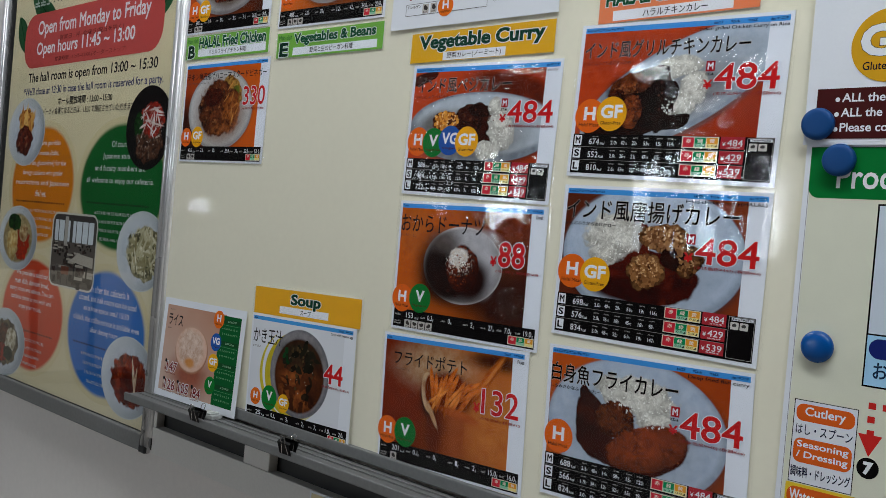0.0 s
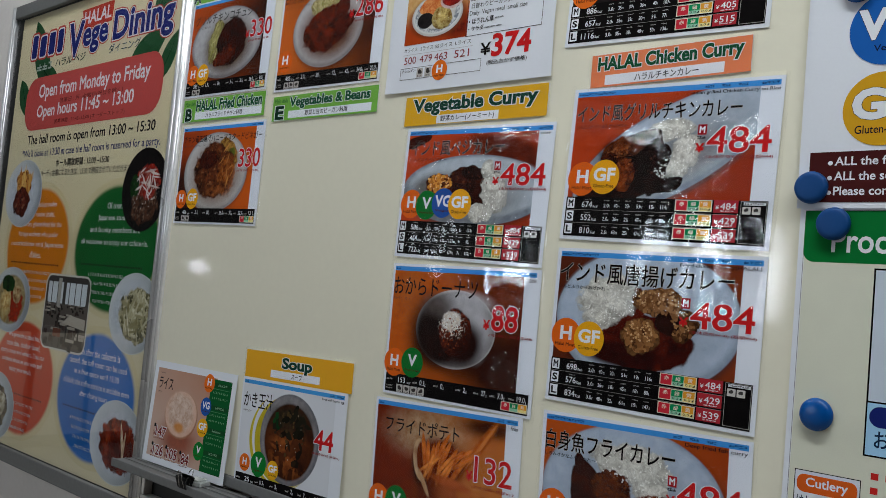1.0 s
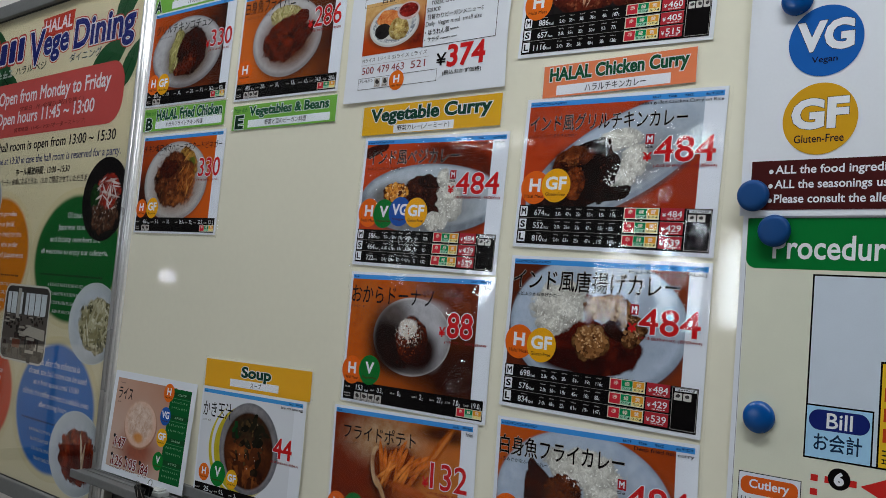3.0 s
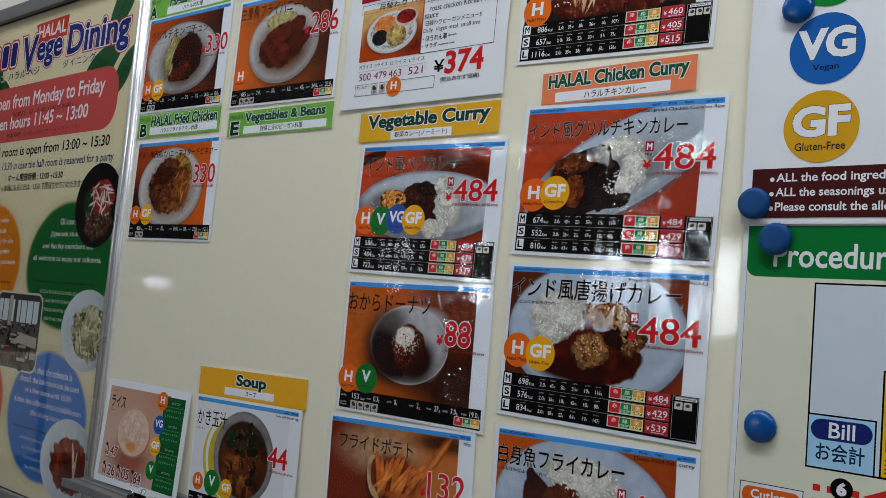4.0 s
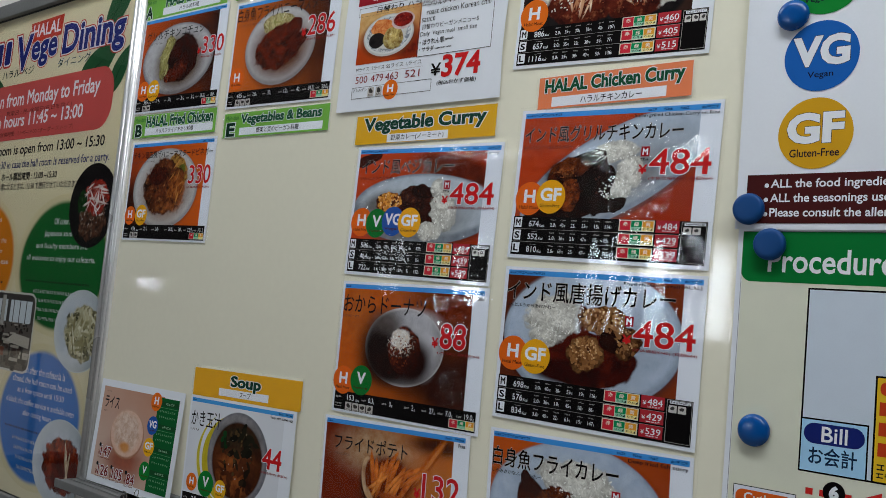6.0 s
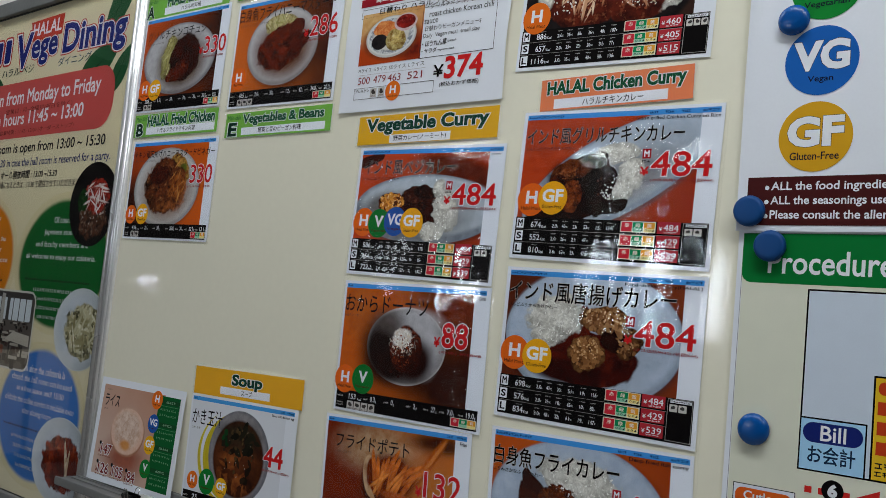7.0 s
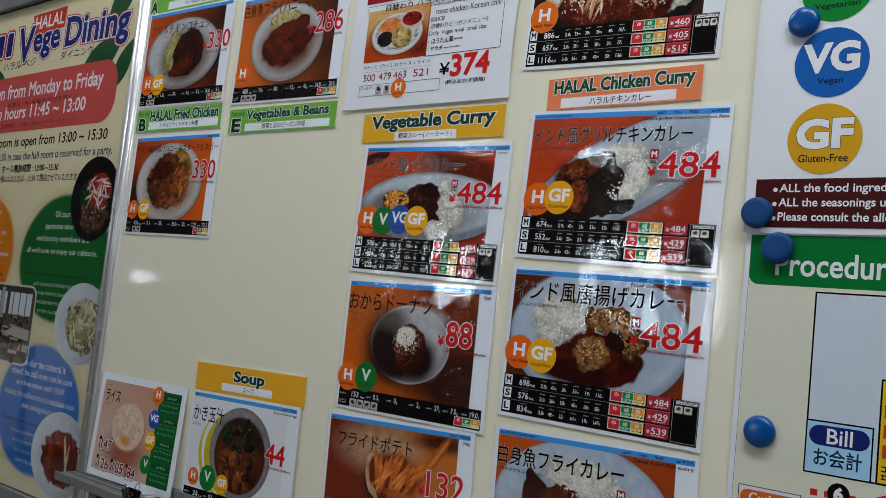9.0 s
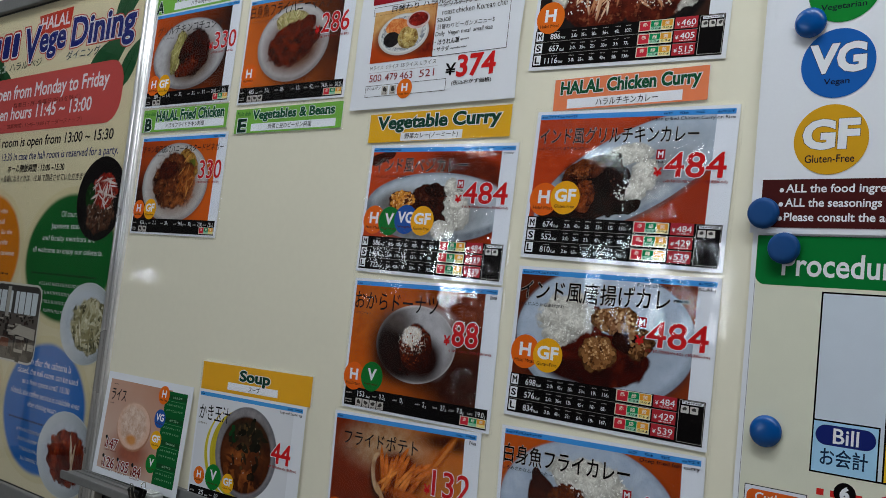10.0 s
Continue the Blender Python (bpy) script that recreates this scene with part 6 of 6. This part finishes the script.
def day_sheet():
    w, h = 342.0, 242.0
    root = thing("day_menu_sheet", on_board(-0.2165, 1.6295 + h / 2000, -0.5, -0.003), "white paper sheet with the daily set meal", "menu sheet", "menu cards")
    part("paper", curved_sheet(w / 1000, h / 1000, 0.003, flat_to=0.86), PAPER, root)
    s = Sheet(root, w, h, 0.0007)
    k = lambda hh: h - 0.765 * hh  # noqa: E731
    s.rect("red_band", 26, k(256), 318, k(238), ink(150, 28, 40), 1)
    s.bars("band_writing", 60, k(250), 280, k(243), WHITE, 2, count=9)
    s.outline("title_frame", 30, k(232), 309, k(212), 0.7, ink(70, 60, 60), 1)
    s.text("sheet_title", "日替わり ハラルプレート", 72, k(229), 250, k(216), DARK, 2, bold=0.012)
    mat = photo_material("photo_day_set", ((186, 78, 28), (196, 86, 30), 20), [
        b(120, 72, 110, 34, (226, 190, 136), (214, 170, 112), soft=0.7), b(200, 130, 30, 22, (110, 34, 20), (150, 50, 24), soft=0.8),
        b(148.5, 108, 62, 36.5, (120, 62, 34), (140, 76, 44), soft=0.12, amount=0.8), b(148.5, 105, 56, 35.5, (196, 190, 184), (210, 206, 202), soft=0.02), b(148.5, 104, 53, 33, (224, 224, 222), (214, 214, 214), soft=0.04),
        b(148.5, 104, 49, 30, (90, 104, 124), (214, 216, 218), soft=0.03, kind="w", grain=22, amount=0.75), b(148.5, 104, 40, 24, (222, 220, 216), (206, 202, 198), soft=0.08),
        b(134, 90, 25, 13, (206, 98, 36), (232, 166, 106), wob=0.8, kind="r", grain=110), b(124, 112, 18, 13, (30, 26, 28), (56, 50, 50), wob=0.3), b(160, 112, 23, 19, (226, 206, 140), (150, 116, 60), wob=0.4, grain=110, shade=0.4, hi=(240, 230, 190)),
        b(179, 84, 25, 15, (206, 170, 166), (224, 206, 204), soft=0.03), b(179, 83, 21, 12, (170, 44, 34), (104, 22, 20), wob=0.2, grain=70, hi=(206, 110, 100))])
    part("food_photo", flat(rect_pts(-0.069, -0.0445, 0.069, 0.0445)), mat, root, "", pose(*s.xy(102.5, k(162)), s.base + STEP))
    s.outline("text_frame", 169, k(236), 317, k(102.5), 0.9, ink(52, 40, 44), 1.5)
    for t, u0, u1, h1, h0, bo in (("・グリルチキンコチュジャン", 177, 305, 219, 208, 0.004), ("roast chicken Korean chili", 183, 310, 203, 190.5, 0.0), ("sauce", 174, 202, 185, 176, 0.0), ("日替わりビーガンメニューS", 177, 289, 171, 160, 0.004), ("Daily  Vegan meal  small size", 174, 287, 155, 143, 0.0), ("・ほうれん草", 174, 224, 139, 126.5, 0.014), ("・サラダ", 174, 205, 122.5, 112.5, 0.014)):
        s.text("menu_line", t, u0, k(h1), u1, k(h0), DARK, 2, bold=bo)
    s.text("menu_line", "spinach", 226, k(135), 243, k(130), DARK, 2, bold=0.02)
    s.text("menu_line", "vegetable salad", 207, k(118), 240, k(114), DARK, 2, bold=0.02)
    s.text("price", "374", 227, k(98), 299, k(54.5), RED, 3, bold=0.030)
    s.text("yen_sign", "¥", 203.5, k(84), 223, k(59), BLACK, 3, bold=0.014)
    s.text("tax_note", "(税込おかず価格)", 218, k(47), 295, k(36), DARK, 2)
    for t, n, u0, u1 in (("Mライス", "500", 36.5, 66), ("Sライス", "479", 73, 101), ("SSライス", "463", 106, 143), ("Lライス", "521", 149, 182)):
        s.text("size_name", t, u0, k(97), u1, k(88), ink(60, 52, 60), 2, bold=0.0)
    for n, u0, u1 in (("500", 37.5, 65), ("479", 73, 101), ("463", 106, 134), ("521", 149, 180)):
        s.text("size_price", n, u0, k(77.5), u1, k(61.5), ink(142, 48, 54), 2, bold=0.0)
    s.rect("rule", 34, k(82.5), 186, k(81.8), ink(170, 160, 160), 1)
    s.outline("allergen_frame", 31, k(53), 206.5, k(27.5), 0.7, ink(70, 60, 60), 1)
    s.text("allergen_title", "アレルゲン", 34, k(50), 66, k(43), DARK, 2)
    for u in (69, 87):
        s.rect("allergen_icon", u, k(50), u + 14, k(30), ink(190, 184, 180), 2, 1)
        s.oval("icon_mark", u + 7, k(42), 4.6, 4, ink(64, 58, 56), 3, n=12, wob=0.18, seed=u)
        s.bars("icon_caption", u + 2, k(35), u + 12, k(32), ink(64, 58, 56), 3, count=3)
    badge(s, "H", 120, k(40), 16.5, 4)


day_sheet()


# ---- the legend and the procedure posters ----
def legend_poster():
    w, h = 420.0, 500.0
    x0, z0 = 0.3185, 1.4345
    root = thing("legend_poster", pose(x0 + w / 2000, -0.0045, z0 + h / 2000, 90, 0, 0), "white paper poster explaining the round food symbols", "poster", "paper posters")
    part("paper", curved_sheet(w / 1000, h / 1000, 0.005, 32, wave=0.9, flat_to=0.925), PAPER, root)
    s = Sheet(root, w, h, 0.0008)
    uu, vv = (lambda x: (x - x0) * 1000), (lambda z: h - (z - z0) * 1000)
    for key, x, z in (("H", 0.408, 1.812), ("V", 0.4065, 1.7235), ("VG", 0.4045, 1.634), ("GF", 0.4025, 1.5445)):
        mat, sub = {"H": (ink(222, 104, 24), "Halal Meat"), "V": (ink(22, 132, 52), "Vegetarian"), "VG": (ink(30, 96, 178), "Vegan"), "GF": (ink(214, 160, 34), "Gluten-Free")}[key]
        d = s.oval("symbol", uu(x), vv(z), 41, 41, mat, 1, n=64)
        wl = 14 if len(key) == 1 else 29
        s.text("symbol_letter", key, uu(x) - wl, vv(z) - 22, uu(x) + wl, vv(z) + 10, WHITE, 3, d, bold=0.045, halo=ink(60, 66, 60), halo_width=0.012)
        ws = {"Vegan": 14, "Gluten-Free": 27, "Vegetarian": 25, "Halal Meat": 24}[sub]
        s.text("symbol_caption", sub, uu(x) - ws, vv(z) + 18, uu(x) + ws, vv(z) + 27, ink(24, 24, 44), 3, d, bold=0.01)
    g = s.rect("brown_panel", uu(0.329), vv(1.4985), w - 16, vv(1.4415), ink(72, 28, 28), 1)
    for k, (t, a) in enumerate((("ALL the food ingredients", 0.499), ("ALL the seasonings used", 0.490), ("Please consult the allergen", 0.502))):
        z = 1.4925 - 0.0168 * k
        s.text("panel_text", t, uu(0.357), vv(z), uu(a), vv(z - 0.0125), WHITE, 2, g, bold=0.018)
        s.oval("bullet", uu(0.352), vv(z - 0.0068), 2.6, 2.6, WHITE, 2, parent=g, n=16)


legend_poster()


def procedure_poster():
    w, h = 420.0, 594.0
    x0, z1 = 0.3215, 1.4365
    root = thing("procedure_poster", pose(x0 + w / 2000, -0.0022, z1 - h / 2000, 90, 0, 0), "cream poster with the steps of the self-service procedure", "poster", "paper posters")
    part("paper", box(-w / 2000, -h / 2000, 0, w / 2000, h / 2000, 0.0005), PAPER, root)
    s = Sheet(root, w, h)
    uu, vv = (lambda x: (x - x0) * 1000), (lambda z: (z1 - z) * 1000)
    s.rect("cream_ground", uu(0.3285), 4.5, w - 7, h - 7, ink(222, 222, 204), 0.5)
    s.outline("thin_line", uu(0.3275), 4, w - 6, h - 6, 0.5, ink(110, 106, 110), 1)
    g = s.rect("green_header", uu(0.3275), vv(1.432), w - 7, vv(1.374), ink(12, 116, 52), 1.5, 12)
    s.rect("header_top", uu(0.3275), vv(1.432), w - 7, vv(1.41), ink(12, 116, 52), 1.6, parent=g)
    s.text("header_text", "Procedure", uu(0.3585), vv(1.412), uu(0.492), vv(1.386), WHITE, 3, g, bold=0.016)
    s.rect("step_box", uu(0.4045), vv(1.3695), uu(0.62), vv(1.169), BLACK, 1.2)
    s.rect("step_ground", uu(0.4065), vv(1.3675), uu(0.618), vv(1.171), ink(206, 216, 230), 2)
    bx = s.rect("bill_box", uu(0.4045), vv(1.2275), uu(0.4745), vv(1.169), BLACK, 2.5)
    s.rect("bill_ground", uu(0.4062), vv(1.2257), uu(0.4728), vv(1.1708), ink(164, 208, 240), 3, parent=bx)
    p_ = s.rect("bill_pill", uu(0.4085), vv(1.2225), uu(0.4710), vv(1.2005), ink(28, 40, 110), 3.5, 12)
    s.text("bill_text", "Bill", uu(0.4275), vv(1.2195), uu(0.4535), vv(1.2035), WHITE, 4.5, p_, bold=0.012)
    s.text("bill_reading", "お会計", uu(0.4150), vv(1.1975), uu(0.4640), vv(1.1785), ink(24, 46, 76), 4, bold=0.014)
    y_ = s.rect("yellow_box", uu(0.4785), vv(1.280), uu(0.585), vv(1.169), BLACK, 2.6)
    s.rect("yellow_ground", uu(0.4805), vv(1.278), uu(0.583), vv(1.171), ink(228, 186, 40), 3, parent=y_)
    for k in range(4):
        s.rect("red_block", uu(0.4835), vv(1.274 - 0.021 * k), uu(0.56), vv(1.260 - 0.021 * k), ink(196, 64, 30), 3.6, 6 if k == 0 else 0, parent=y_)
    s.bars("small_writing", uu(0.4835), vv(1.189), uu(0.56), vv(1.183), DARK, 3.6, y_, count=10)
    s.bars("small_writing", uu(0.4835), vv(1.180), uu(0.56), vv(1.175), DARK, 3.6, y_, count=10)
    # the way from step to step
    for x in (0.4175, 0.432, 0.457):
        s.rect("way_dash", uu(x) - 3.8, vv(1.1525), uu(x) + 3.8, vv(1.1455), ink(206, 44, 40), 2)
    s.rect("way_dash", uu(0.4175) - 3.8, vv(1.1375), uu(0.4175) + 3.8, vv(1.1305), ink(206, 44, 40), 2)
    s.rect("way_dash", uu(0.418) - 3.8, vv(1.1225), uu(0.418) + 3.8, vv(1.1165), ink(206, 44, 40), 2)
    s.shape("way_arrow", [(uu(0.4055), vv(1.1175)), (uu(0.4305), vv(1.1175)), (uu(0.418), vv(1.0935))], ink(206, 44, 40), 2)
    s.shape("way_arrow", [(uu(0.4645), vv(1.148)), (uu(0.49), vv(1.160)), (uu(0.49), vv(1.136))], ink(206, 44, 40), 2)
    for t, x, z in (("6", 0.443, 1.1515), ("7", 0.4185, 1.081)):
        d = s.oval("step_disc", uu(x), vv(z), 11.5, 11.5, BLACK, 3, n=40)
        s.text("step_number", t, uu(x) - 4, vv(z) - 6, uu(x) + 4, vv(z) + 6, WHITE, 4, d, bold=0.06)
    c = s.rect("cutlery_box", uu(0.3345), vv(1.1425), uu(0.4045), vv(1.0475), BLACK, 2)
    s.rect("cutlery_ground", uu(0.3354), vv(1.1416), uu(0.4036), vv(1.0484), ink(226, 228, 236), 2.5, parent=c)
    O_ = ink(222, 96, 32)
    for z1_, z0_, rows in ((1.138, 1.1185, ("Cutlery",)), (1.099, 1.071, ("Seasoning", "/ Dressing"))):
        q = s.rect("orange_pill", uu(0.3375), vv(z1_), uu(0.4015), vv(z0_), O_, 3.5, 8)
        n = len(rows)
        hh = (z1_ - z0_ - 0.005) / n
        for k, t in enumerate(rows):
            ww = 0.022 if n == 1 else 0.028
            s.text("pill_text", t, uu(0.3695 - ww), vv(z1_ - 0.003 - hh * k), uu(0.3695 + ww), vv(z1_ - 0.001 - hh * (k + 1)), WHITE, 4.5, q, bold=0.02)
    s.text("step_reading", "はし・スプーン", uu(0.3385), vv(1.1155), uu(0.4005), vv(1.1035), ink(40, 44, 70), 4)
    s.text("step_reading", "調味料・ドレッシング", uu(0.3365), vv(1.0665), uu(0.4020), vv(1.0545), ink(30, 34, 60), 4, bold=0.02)
    wtr = s.rect("water_box", uu(0.3325), vv(1.0465), uu(0.46), vv(0.985), ink(232, 196, 52), 2.2)
    q = s.rect("orange_pill", uu(0.3345), vv(1.043), uu(0.455), vv(1.022), O_, 3.5, 9)
    s.text("pill_text", "Water", uu(0.338), vv(1.0395), uu(0.366), vv(1.0265), WHITE, 4.5, q, bold=0.02)


procedure_poster()


# ---- magnets ----
def magnet(x, y, z, matt=False):
    bm = bmesh.new()
    prof = [(0, 0.0098), (0.006, 0.0096), (0.011, 0.0088), (0.0148, 0.0072), (0.0172, 0.0050), (0.0182, 0.0028), (0.0182, 0.0010), (0.0176, 0.0)]
    if matt:
        prof = [(0, 0.0090), (0.012, 0.0090), (0.0158, 0.0085), (0.0176, 0.0070), (0.0184, 0.0040), (0.0184, 0.0008), (0.0178, 0.0)]
    n = 40
    rings = []
    for r, h in prof:
        rings.append([bm.verts.new((r * math.cos(2 * math.pi * k / n), r * math.sin(2 * math.pi * k / n), h)) for k in range(n)] if r else [bm.verts.new((0, 0, h))])
    for a, c in zip(rings, rings[1:]):
        for k in range(n):
            if len(a) == 1:
                bm.faces.new((a[0], c[k], c[(k + 1) % n]))
            else:
                bm.faces.new((a[k], c[k], c[(k + 1) % n], a[(k + 1) % n]))
    bm.faces.new(rings[-1][::-1])
    bmesh.ops.recalc_face_normals(bm, faces=bm.faces)
    for f in bm.faces:
        f.smooth = True
    ob = new("magnet", mesh_of("magnet", bm, MAGNET_MATT if matt else MAGNET))
    ob.matrix_basis = pose(x, y, z, 90, 0, 0)
    return tagged(ob, "matt blue flat magnet pinning a poster" if matt else "shiny domed blue magnet pinning a poster", "magnet", "magnets")


magnet(0.3715, -0.0066, 1.685)
magnet(0.3335, -0.0056, 1.458, True)
magnet(0.360, -0.0046, 1.417, True)
magnet(0.3545, -0.0038, 1.205)

# a sheet hung below the tray
s = card(-0.38, 0.755, 2.0, "cream printed sheet taped below the tray", None, (210, 150), y=-0.010, name="notice_sheet", category="notice", group="")
s.rect("cream_ground", 5, 4, 205, 146, ink(226, 214, 176), 1)

set_texts()
